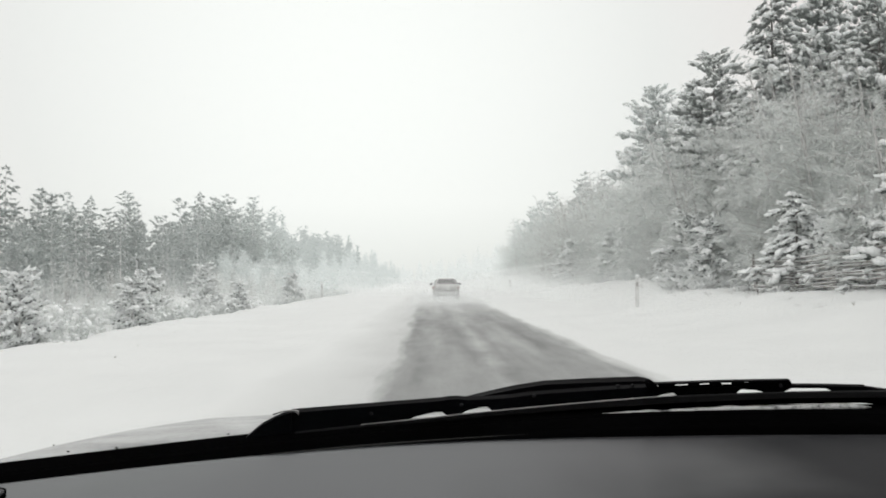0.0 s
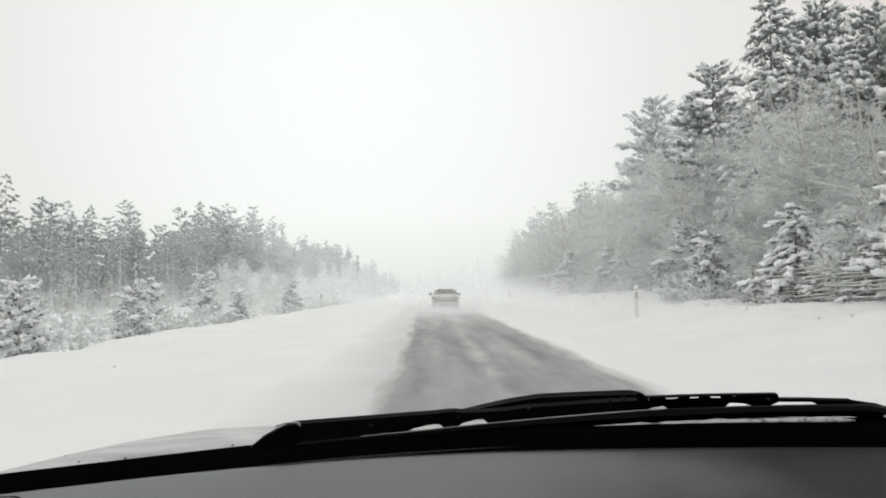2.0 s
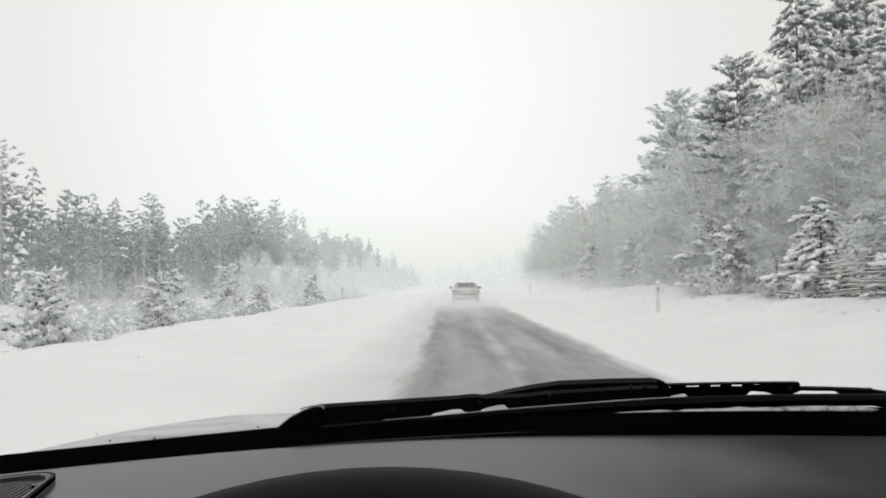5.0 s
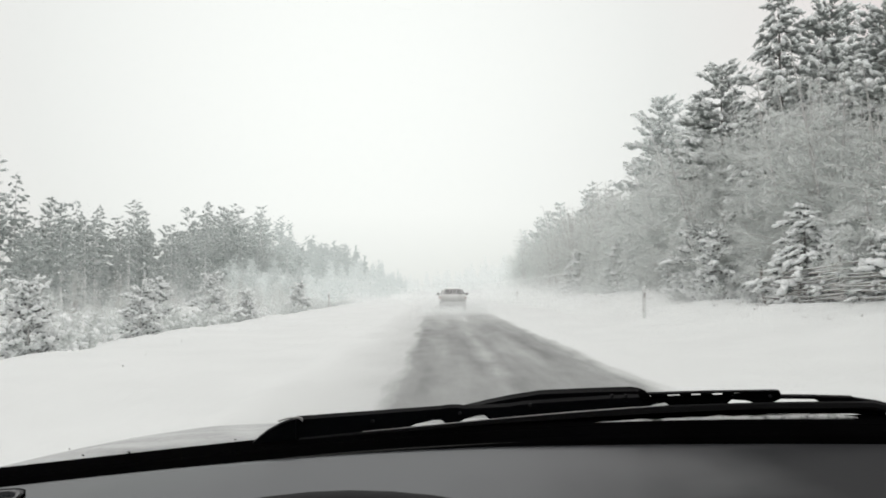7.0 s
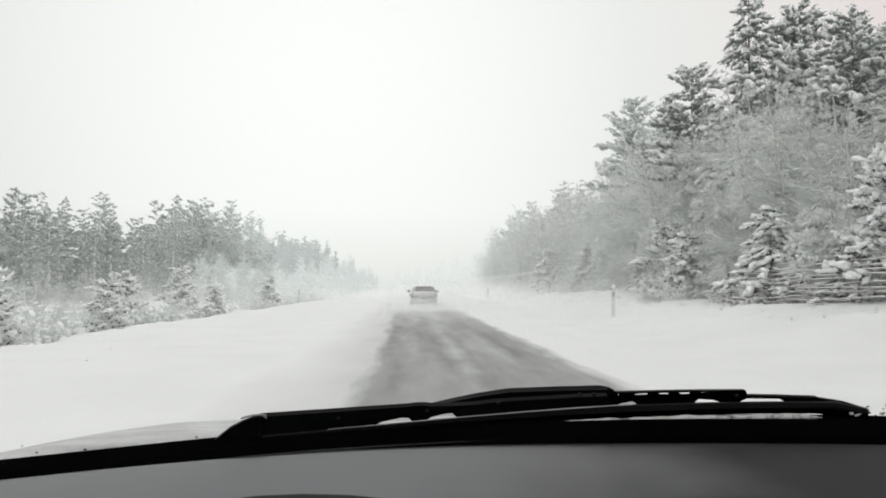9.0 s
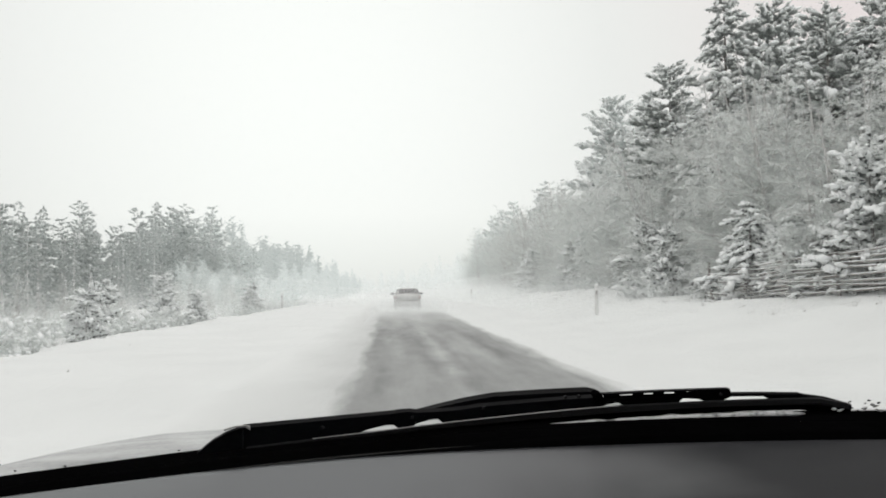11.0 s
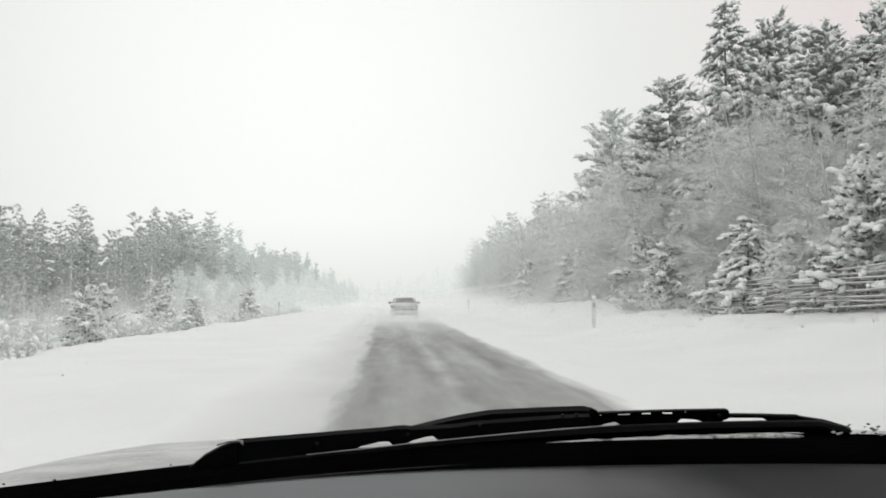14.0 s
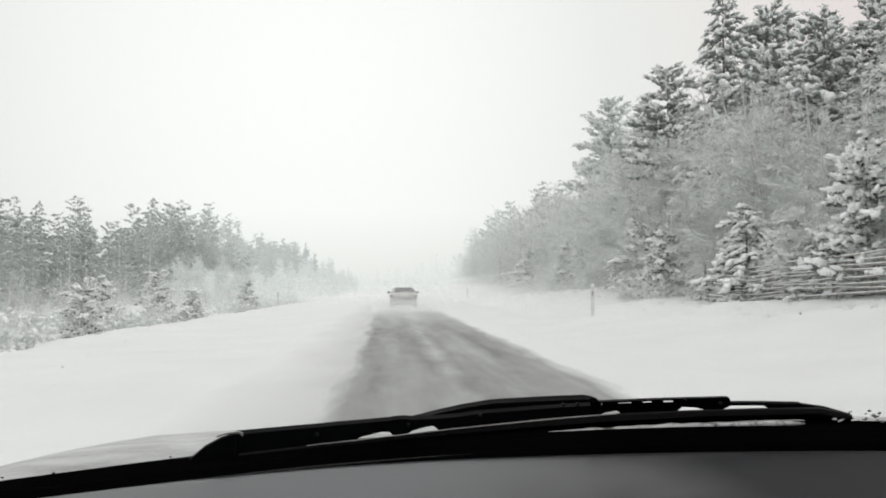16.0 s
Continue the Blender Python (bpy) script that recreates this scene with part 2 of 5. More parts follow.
def make_asphalt():
    """Worn asphalt with dry snow blown over it: streaks along the road, a ridge between the wheel tracks, ragged snow edges."""
    m = bpy.data.materials.new("snow_blown_asphalt")
    m.use_nodes = True
    nt = m.node_tree
    L = nt.links.new
    p = nt.nodes["Principled BSDF"]
    p.inputs["Roughness"].default_value = 0.8
    p.inputs["Specular IOR Level"].default_value = 0.2
    geo = nt.nodes.new("ShaderNodeNewGeometry")
    sep = nt.nodes.new("ShaderNodeSeparateXYZ")
    L(geo.outputs["Position"], sep.inputs[0])

    def math_node(op, a, b=None, c=None, clamp=False):
        n = nt.nodes.new("ShaderNodeMath")
        n.operation, n.use_clamp = op, clamp
        for k, v in enumerate((a, b, c)):
            if v is None:
                continue
            if isinstance(v, (int, float)):
                n.inputs[k].default_value = v
            else:
                L(v, n.inputs[k])
        return n.outputs[0]

    def noise_at(stretch, scale, detail=4.0):
        mp = nt.nodes.new("ShaderNodeMapping")
        mp.inputs["Scale"].default_value = stretch
        L(geo.outputs["Position"], mp.inputs[0])
        n = node(nt, "ShaderNodeTexNoise", Scale=scale, Detail=detail)
        L(mp.outputs[0], n.inputs["Vector"])
        return n.outputs["Fac"]

    x, y = sep.outputs[0], sep.outputs[1]
    streak = noise_at((1.0, 0.07, 1), 1.3, 3.0)
    patch = noise_at((1.0, 0.45, 1), 0.8, 5.0)
    ragged = noise_at((1.0, 0.16, 1), 2.2, 6.0)
    wobble = math_node("MULTIPLY_ADD", noise_at((0.0, 1.0, 0), 0.16, 2.0), 0.7, -0.35)
    # snow from both edges
    xr = math_node("ADD", x, math_node("MULTIPLY_ADD", ragged, 0.6, -0.3))
    left = math_node("MULTIPLY_ADD", xr, -2.1, -0.74, True)
    packed = math_node("MULTIPLY_ADD", math_node("ADD", x, math_node("MULTIPLY_ADD", patch, 1.6, -0.8)), -0.20, 0.56, True)
    left = math_node("MINIMUM", left, packed)
    right = math_node("MULTIPLY_ADD", xr, 2.4, -6.1, True)
    edges = math_node("MAXIMUM", left, right)
    # ridge between the tracks
    off = math_node("ABSOLUTE", math_node("ADD", math_node("SUBTRACT", x, 0.95), wobble))
    ridge = math_node("MULTIPLY", math_node("MULTIPLY_ADD", off, -1.1, 0.50, True), math_node("MULTIPLY_ADD", patch, 2.4, -0.45, True))
    # thin drift; the white cover growing with distance paints in haze
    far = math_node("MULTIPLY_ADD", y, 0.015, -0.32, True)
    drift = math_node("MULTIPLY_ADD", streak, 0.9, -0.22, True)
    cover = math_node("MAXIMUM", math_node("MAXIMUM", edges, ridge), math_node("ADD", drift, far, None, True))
    cover = math_node("MINIMUM", cover, 1.0)
    grain = math_node("ADD", math_node("MULTIPLY", noise_at((1, 1, 1), 60.0, 3.0), 0.45), math_node("MULTIPLY", noise_at((1.0, 0.3, 1), 2.6, 4.0), 0.55))
    ramp = nt.nodes.new("ShaderNodeValToRGB")
    ramp.color_ramp.elements[0].position, ramp.color_ramp.elements[0].color = 0.36, (0.101, 0.105, 0.103, 1)
    ramp.color_ramp.elements[1].position, ramp.color_ramp.elements[1].color = 0.64, (0.190, 0.196, 0.193, 1)
    L(grain, ramp.inputs[0])
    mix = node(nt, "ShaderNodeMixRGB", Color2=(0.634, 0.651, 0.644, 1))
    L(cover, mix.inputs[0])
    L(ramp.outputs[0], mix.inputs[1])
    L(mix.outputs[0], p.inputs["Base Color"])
    b = node(nt, "ShaderNodeBump", Strength=0.5, Distance=0.02)
    L(cover, b.inputs["Height"])
    L(b.outputs[0], p.inputs["Normal"])
    return m


asphalt = make_asphalt()


# ---- mesh helpers ----
def mesh_of(name, verts, faces, material, smooth=False):
    me = bpy.data.meshes.new(name)
    me.from_pydata([tuple(v) for v in verts], [], [tuple(f) for f in faces])
    me.materials.append(material)
    if smooth:
        me.polygons.foreach_set("use_smooth", [True] * len(me.polygons))
    me.update()
    return me


def piece(name, verts, faces, material, parent=None, label="", smooth=False):
    ob = new(name, mesh_of(name, verts, faces, material, smooth))
    ob.parent = parent
    if label:
        ob["label"] = label
    return ob


def part(name, bm, material, parent=None, label="", smooth=False):
    me = bpy.data.meshes.new(name)
    bmesh.ops.recalc_face_normals(bm, faces=bm.faces)
    bm.to_mesh(me)
    bm.free()
    me.materials.append(material)
    if smooth:
        me.polygons.foreach_set("use_smooth", [True] * len(me.polygons))
    ob = new(name, me)
    ob.parent = parent
    if label:
        ob["label"] = label
    return ob


def thing(name, label, category, group="", kind=""):
    return tagged(new(name), label, category, group, kind)


def add_box(bm, x0, x1, y0, y1, z0, z1, bevel=0.0):
    r = bmesh.ops.create_cube(bm, size=1.0)
    vs = r["verts"]
    for v in vs:
        v.co = Vector(((x0 + x1) / 2 + v.co.x * (x1 - x0), (y0 + y1) / 2 + v.co.y * (y1 - y0), (z0 + z1) / 2 + v.co.z * (z1 - z0)))
    if bevel:
        es = {e for v in vs for e in v.link_edges}
        bmesh.ops.bevel(bm, geom=list(es), offset=bevel, segments=2, affect="EDGES", clamp_overlap=True)


def grid_faces(nu, nv, off=0, closed=False):
    fs = []
    for i in range(nu - 1):
        for j in range(nv if closed else nv - 1):
            k = (j + 1) % nv
            fs.append((off + i * nv + j, off + (i + 1) * nv + j, off + (i + 1) * nv + k, off + i * nv + k))
    return fs


def sheet(name, fn, us, vs, thick, material, parent=None, label=""):
    """A curved sheet z = fn over us x vs with thickness, fn gives (x, y, z); the underside lies along thick."""
    nu, nv = len(us), len(vs)
    top = [Vector(fn(u, v)) for u in us for v in vs]
    low = [p + Vector(thick) for p in top]
    fs = grid_faces(nu, nv) + [tuple(reversed(f)) for f in grid_faces(nu, nv, nu * nv)]
    n = nu * nv
    ring = [j for j in range(nv)] + [i * nv + nv - 1 for i in range(1, nu)] + [(nu - 1) * nv + j for j in range(nv - 2, -1, -1)] + [i * nv for i in range(nu - 2, 0, -1)]
    for a, b in zip(ring, ring[1:] + ring[:1]):
        fs.append((a, b, b + n, a + n))
    bm = bmesh.new()
    bv = [bm.verts.new(p) for p in top + low]
    for f in fs:
        bm.faces.new([bv[k] for k in f])
    return part(name, bm, material, parent, label, True)


def loft(rings, cap=True):
    """Verts and faces of a tube through closed rings of equal length."""
    nv = len(rings[0])
    vs = [p for r in rings for p in r]
    fs = grid_faces(len(rings), nv, 0, True)
    if cap:
        fs += [tuple(range(nv))[::-1], tuple((len(rings) - 1) * nv + k for k in range(nv))]
    return vs, fs


# ---- ground and road ----
def smooth01(a, b, v):
    t = min(1.0, max(0.0, (v - a) / (b - a)))
    return t * t * (3 - 2 * t)


def ground_z(x, y):
    z = 0.0
    z += 1.15 * smooth01(5.0, 12.5, x) * (0.85 + 0.3 * noise.noise((x * 0.05, y * 0.05, 3.0)))
    z += 0.6 * smooth01(14.0, 40.0, x)
    z += 0.45 * smooth01(7.0, 10.5, x) * noise.noise((x * 0.12, y * 0.11, 21.0))
    z += 0.35 * max(0.0, 1 - abs(x + 23.0 + 0.6 * noise.noise((0, y * 0.03, 5.0))) / 1.1) * smooth01(20.0, 34.0, y)
    z -= 0.7 * smooth01(8.0, 10.5, -x)
    z += 0.6 * smooth01(13.0, 30.0, -x)
    rough = smooth01(4.5, 9.0, abs(x - 1.0) - 1.5)
    z += rough * (0.16 * noise.noise((x * 0.35, y * 0.3, 1.0)) + 0.07 * noise.noise((x * 1.1, y * 0.9, 7.0)))
    z += 0.05 * smooth01(2.6, 3.6, x) * (1 + 0.6 * noise.noise((x, y * 0.7, 4.0)))
    z += 0.02 * smooth01(0.8, 2.2, -x) * (1 + noise.noise((x * 0.8, y * 0.4, 9.0)))
    z += 0.05 * smooth01(6.5, 8.0, -x) * (1 + noise.noise((x, y * 0.5, 12.0)))
    if abs(x) > 60:
        z += (abs(x) - 60) * 0.012
    return z


def spaced(stops):
    out = []
    for a, b, n in stops:
        out += [a + (b - a) * k / n for k in range(n)]
    return out + [stops[-1][1]]


gx = spaced([(-900, -120, 10), (-120, -40, 16), (-40, -16, 24), (-16, -6, 34), (-6, 4, 22), (4, 16, 40), (16, 40, 24), (40, 120, 14), (120, 900, 10)])
gy = spaced([(-120, -10, 12), (-10, 8, 18), (8, 60, 104), (60, 140, 70), (140, 300, 30), (300, 2600, 16)])
ground = piece("ground", [(x, y, ground_z(x, y)) for x in gx for y in gy], [f[::-1] for f in grid_faces(len(gx), len(gy))], snow, smooth=True)
tagged(ground, "deep fresh snow over verges, ditch and fields", "snow ground", kind="structure")

rx = spaced([(-2.6, 4.0, 22)])
ry = spaced([(-110, 0, 20), (0, 60, 90), (60, 400, 40)])
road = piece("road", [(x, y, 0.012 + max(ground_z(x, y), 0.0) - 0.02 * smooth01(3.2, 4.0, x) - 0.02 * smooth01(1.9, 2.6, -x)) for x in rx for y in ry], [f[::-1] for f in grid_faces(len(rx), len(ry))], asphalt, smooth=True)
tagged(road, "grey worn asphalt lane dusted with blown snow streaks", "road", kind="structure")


class Bits:
    """Gathers verts and faces quickly."""

    def __init__(self):
        self.v, self.f, self.n = [], [], 0

    def add(self, verts, faces):
        self.v.append(np.asarray(verts, float))
        self.f.append(np.asarray(faces, int) + self.n)
        self.n += len(verts)

    def object(self, name, material, parent, label="", smooth=False):
        me = bpy.data.meshes.new(name)
        v = np.concatenate(self.v)
        fs = np.concatenate(self.f)
        k = fs.shape[1]
        me.vertices.add(len(v))
        me.vertices.foreach_set("co", v.ravel())
        me.loops.add(len(fs) * k)
        me.loops.foreach_set("vertex_index", fs.ravel().astype(np.int32))
        me.polygons.add(len(fs))
        me.polygons.foreach_set("loop_start", np.arange(0, len(fs) * k, k, dtype=np.int32))
        me.polygons.foreach_set("use_smooth", np.full(len(fs), smooth))
        me.materials.append(material)
        me.update()
        me.validate()
        ob = new(name, me)
        ob.parent = parent
        if label:
            ob["label"] = label
        return ob


def unit(a):
    return a / np.maximum(np.linalg.norm(a, axis=-1, keepdims=True), 1e-9)


def spikes(bits, base, tip, width):
    """Slender three-sided spikes from base to tip, for twigs and needle shoots."""
    base, tip = np.asarray(base, float), np.asarray(tip, float)
    n = len(base)
    width = np.broadcast_to(np.asarray(width, float), (n,))[:, None]
    d = unit(tip - base)
    ref = np.where(np.abs(d[:, 2:3]) > 0.9, np.array([[1.0, 0, 0]]), np.array([[0, 0, 1.0]]))
    a = unit(np.cross(d, ref))
    b = np.cross(d, a)
    vs = np.empty((n, 4, 3))
    vs[:, 0] = base + a * width / 2
    vs[:, 1] = base - a * width / 4 + b * width * 0.43
    vs[:, 2] = base - a * width / 4 - b * width * 0.43
    vs[:, 3] = tip
    k = np.arange(n)[:, None, None] * 4
    fs = (k + np.array([[0, 1, 3], [1, 2, 3], [2, 0, 3]])[None]).reshape(-1, 3)
    bits.add(vs.reshape(-1, 3), fs)


def slivers(bits, base, tip, width):
    """The finest twigs and needles: one narrow blade each, turned every way."""
    base, tip = np.asarray(base, float), np.asarray(tip, float)
    n = len(base)
    d = unit(tip - base)
    a = unit(np.cross(d, np.stack([np.cos(np.arange(n) * 2.4), np.sin(np.arange(n) * 2.4), np.cos(np.arange(n) * 1.3)], -1)))
    w = np.broadcast_to(np.asarray(width, float), (n,))[:, None] / 2
    bits.add(np.stack([base + a * w, base - a * w, tip], 1).reshape(-1, 3), np.arange(3 * n).reshape(-1, 3))


def tube(bits, pts, radii, sides=7):
    pts, radii = np.asarray(pts, float), np.asarray(radii, float)
    n = len(pts)
    d = unit(np.gradient(pts, axis=0))
    ref = np.where(np.abs(d[:, 2:3]) > 0.9, np.array([[1.0, 0, 0]]), np.array([[0, 0, 1.0]]))
    a = unit(np.cross(d, ref))
    b = np.cross(d, a)
    ang = np.arange(sides) / sides * 2 * np.pi
    vs = pts[:, None] + radii[:, None, None] * (np.cos(ang)[None, :, None] * a[:, None] + np.sin(ang)[None, :, None] * b[:, None])
    fs = []
    for i in range(n - 1):
        for j in range(sides):
            k = (j + 1) % sides
            fs += [(i * sides + j, i * sides + k, (i + 1) * sides + k), (i * sides + j, (i + 1) * sides + k, (i + 1) * sides + j)]
    bits.add(vs.reshape(-1, 3), fs)


def ico(sub):
    bm = bmesh.new()
    bmesh.ops.create_icosphere(bm, subdivisions=sub, radius=1.0)
    v = np.array([p.co[:] for p in bm.verts])
    f = np.array([[q.index for q in p.verts] for p in bm.faces])
    bm.free()
    return v, f


ICO = {1: ico(1), 2: ico(2)}


def pad(bits, rng, centre, along, size, flat=0.38, sub=2, wide=0.62):
    """An uneven pillow of snow, long in the direction along."""
    v, f = ICO[sub]
    amp = 0.22
    ph = rng.uniform(0, 6.28, 3)
    bump = 1 + amp * (np.sin(v[:, 0] * 3.1 + ph[0]) + np.sin(v[:, 1] * 3.7 + ph[1]) + np.sin(v[:, 2] * 2.9 + v[:, 0] * 2 + ph[2])) / 1.6
    w = v * bump[:, None]
    a = unit(np.asarray(along, float)[None])[0]
    up = np.array([0, 0, 1.0])
    side = unit(np.cross(up, a)[None])[0] if abs(a[2]) < 0.95 else np.array([1.0, 0, 0])
    nrm = np.cross(a, side)
    p = centre + (w[:, :1] * a * size + w[:, 1:2] * side * size * wide + w[:, 2:3] * nrm * size * flat)
    bits.add(p, f)


# ---- own car: glass, bonnet, wiper, dashboard ----
CAR_X = 0.38
HALF = 0.86


def base_y(x):
    """Foot of the windscreen, bowed forward in the middle."""
    return 0.925 - 0.40 * (x - CAR_X) ** 2


car = thing("car", "silver hatchback with snow-dusted bonnet and black parked wiper", "car")
car.location = (CAR_X, 0, 0)


def own(name, bm, material, parent=None, label="", smooth=False):
    ob = part(name, bm, material, parent or car, label, smooth)
    if parent is None:
        ob.matrix_parent_inverse = Matrix.Translation((-CAR_X, 0, 0))
    return ob


def settle(ob):
    ob.matrix_parent_inverse = Matrix.Translation((-CAR_X, 0, 0))
    return ob


def bonnet_point(u, v):
    x = CAR_X + u * 0.89
    y = base_y(x) + 0.05 + v * (1.02 - 0.10 * u * u)
    d = y - 0.9
    z = 1.126 - 0.097 * d - 0.045 * d * d - 0.014 * abs(u) ** 3 - 0.06 * smooth01(0.94, 1.0, abs(u)) - 0.12 * smooth01(0.86, 1.0, v)
    z += 0.004 * smooth01(0.52, 0.58, abs(u)) * (1 - smooth01(0.6, 0.7, abs(u)))
    return x, y, z


bonnet = settle(sheet("bonnet", bonnet_point, [k / 20 - 1 for k in range(41)], [k / 16 for k in range(17)], (0, 0, -0.02), white_paint, car, "pale bonnet dusted with snow"))

# black cowl under the wiper
def cowl_point(u, v):
    x = CAR_X + u * HALF
    return x, base_y(x) - 0.05 + v * 0.115, 1.132 + 0.0152 * smooth01(0, 0.5, v) - 0.03 * smooth01(0.6, 1.0, v) - 0.004 * smooth01(0.5, 0.9, -u)


settle(sheet("cowl", cowl_point, [k / 16 - 1 for k in range(33)], [k / 6 for k in range(7)], (0, 0, -0.03), black_plastic, car, "black plastic cowl"))

# frost lying along the cowl
bm = bmesh.new()
cols = []
for k in range(61):
    x = 0.10 + k * 0.40 / 60
    w = 0.0031 * (1 + 0.7 * noise.noise((x * 40, 0, 5))) * smooth01(0.10, 0.2, x) * (1 - smooth01(0.485, 0.5, x)) + 0.0003
    y, z = base_y(x) - 0.004, 1.1405 + (x - 0.137) * 0.016
    cols.append([bm.verts.new(p) for p in ((x, y - 0.002, z - w), (x, y + 0.008, z - w), (x, y + 0.008, z + w), (x, y - 0.002, z + w))])
for a, b in zip(cols, cols[1:]):
    for j in range(4):
        bm.faces.new((a[j], b[j], b[(j + 1) % 4], a[(j + 1) % 4]))
own("cowl_snow", bm, cowl_frost, None, "crust of frost and snow", True)


def bowed_bar(name, stations, deep, material, parent, label="", y_off=0.0, fine=1):
    """A flat bar that follows the glass: stations of (x, top z, low z)."""
    bm = bmesh.new()
    rings = []
    pts = []
    for (xa, ta, la), (xb, tb, lb) in zip(stations, stations[1:]):
        for k in range(fine):
            f = k / fine
            pts.append((xa + (xb - xa) * f, ta + (tb - ta) * f, la + (lb - la) * f))
    pts.append(stations[-1])
    for x, t, l in pts:
        y = base_y(x) + y_off
        c = min((t - l) * 0.25, deep * 0.3)
        rings.append([bm.verts.new(p) for p in ((x, y, l + c), (x, y + c, l), (x, y + deep, l), (x, y + deep, t - c), (x, y + deep - c, t), (x, y, t - c))])
    for a, b in zip(rings, rings[1:]):
        for j in range(6):
            bm.faces.new((a[j], b[j], b[(j + 1) % 6], a[(j + 1) % 6]))
    bm.faces.new(rings[0][::-1])
    bm.faces.new(rings[-1])
    return part(name, bm, material, parent, label)


def child_of_car(name, label):
    """A part with no shape of its own that groups sub-parts."""
    bm = bmesh.new()
    x = 0.245
    bmesh.ops.create_cone(bm, cap_ends=True, segments=14, radius1=0.006, radius2=0.005, depth=0.02,
                          matrix=Matrix.Translation((x, base_y(x) + 0.003, 1.173)) @ Matrix.Rotation(radians(90), 4, "X"))
    return own(name, bm, black_plastic, None, label)


wiper = child_of_car("windscreen_wiper", "black windscreen wiper parked on the glass")
bowed_bar("blade_end", [(-0.194, 1.1465, 1.1415), (-0.181, 1.157, 1.1425), (-0.168, 1.1635, 1.143), (-0.159, 1.1665, 1.1435), (-0.153, 1.1675, 1.1435)], 0.006, blade_black, wiper, "", -0.002)
bowed_bar("blade_frame", [(-0.154, 1.168, 1.1432), (-0.075, 1.1685, 1.144), (-0.05, 1.169, 1.146), (-0.037, 1.1691, 1.1475), (-0.029, 1.1692, 1.1510), (-0.008, 1.1696, 1.1545), (0.001, 1.1698, 1.1540), (0.007, 1.1705, 1.149), (0.019, 1.1705, 1.149),
                          (0.027, 1.169, 1.1535), (0.043, 1.1685, 1.1568), (0.051, 1.1685, 1.1570), (0.058, 1.1685, 1.151), (0.08, 1.169, 1.152), (0.10, 1.171, 1.1525), (0.15, 1.1725, 1.155), (0.20, 1.174, 1.157), (0.25, 1.175, 1.159)], 0.010, blade_black, wiper, "", 0.0, 2)
bowed_bar("wiper_arm", [(0.026, 1.166, 1.159), (0.055, 1.1715, 1.163), (0.085, 1.1765, 1.165), (0.12, 1.1805, 1.1675), (0.18, 1.1815, 1.166), (0.236, 1.1818, 1.165), (0.247, 1.1795, 1.164), (0.254, 1.176, 1.1635)], 0.016, satin_black, wiper, "", 0.011, 2)
bowed_bar("upper_rail", [(0.25, 1.1765, 1.1735), (0.33, 1.1775, 1.1748), (0.412, 1.178, 1.1755)], 0.009, satin_black, wiper, "", 0.001, 3)
bowed_bar("lower_rail", [(0.25, 1.1715, 1.1590), (0.258, 1.1716, 1.1625), (0.272, 1.172, 1.1645), (0.279, 1.172, 1.160), (0.31, 1.1725, 1.161), (0.348, 1.1725, 1.1615), (0.354, 1.1735, 1.1668), (0.372, 1.1745, 1.1655), (0.385, 1.1755, 1.1615), (0.40, 1.1765, 1.1612), (0.413, 1.1765, 1.1665)], 0.009, black_plastic, wiper, "", 0.001, 2)
for k, x in enumerate((0.256, 0.292, 0.318, 0.345, 0.37)):
    bowed_bar("rail_web", [(x, 1.1755, 1.171), (x + (0.018, 0.012, 0.012, 0.012, 0.043)[k], 1.1765, 1.1715)], 0.008, black_plastic, wiper, "", 0.001)
bowed_bar("end_rail", [(0.411, 1.1725, 1.1675), (0.455, 1.172, 1.1672), (0.462, 1.1718, 1.1635), (0.49, 1.1712, 1.1635), (0.499, 1.171, 1.1650)], 0.008, satin_black, wiper, "", 0.001)
bowed_bar("end_hook", [(0.498, 1.170, 1.1645), (0.53, 1.1655, 1.1605), (0.557, 1.1575, 1.1535)], 0.008, satin_black, wiper, "", 0.001, 2)
bowed_bar("rubber_strip", [(-0.15, 1.146, 1.1405), (-0.098, 1.1475, 1.1395), (-0.014, 1.149, 1.1445), (0.117, 1.1550, 1.1475), (0.256, 1.1612, 1.1525), (0.397, 1.1638, 1.156), (0.519, 1.1655, 1.157), (0.556, 1.158, 1.150)], 0.005, rubber, wiper, "", -0.003, 3)
bowed_bar("second_arm", [(-0.10, 1.1415, 1.130), (0.02, 1.147, 1.131), (0.14, 1.1505, 1.1425), (0.26, 1.1535, 1.1445), (0.40, 1.1565, 1.148), (0.50, 1.1575, 1.149), (0.56, 1.153, 1.142)], 0.012, black_plastic, wiper, "", 0.006, 3)
# pale strip put in for the highlight along the rubber
bowed_bar("frost_line", [(-0.085, 1.1482, 1.1478), (-0.03, 1.1497, 1.1488), (0.05, 1.1531, 1.1521), (0.12, 1.1560, 1.1550), (0.20, 1.1596, 1.1584), (0.27, 1.1622, 1.1612)], 0.002, slush_grey, wiper, "thin pale strip standing for a highlight on the rubber", -0.0042, 3)
for x, z in ((-0.075, 1.158), (0.022, 1.161), (0.105, 1.1665), (0.205, 1.174), (0.222, 1.174), (0.4, 1.171)):
    bm = bmesh.new()
    bmesh.ops.create_cone(bm, cap_ends=True, segments=10, radius1=0.0022, radius2=0.0018, depth=0.004,
                          matrix=Matrix.Translation((x, base_y(x) - 0.001, z)) @ Matrix.Rotation(radians(90), 4, "X"))
    part("rivet", bm, dark_trim, wiper)

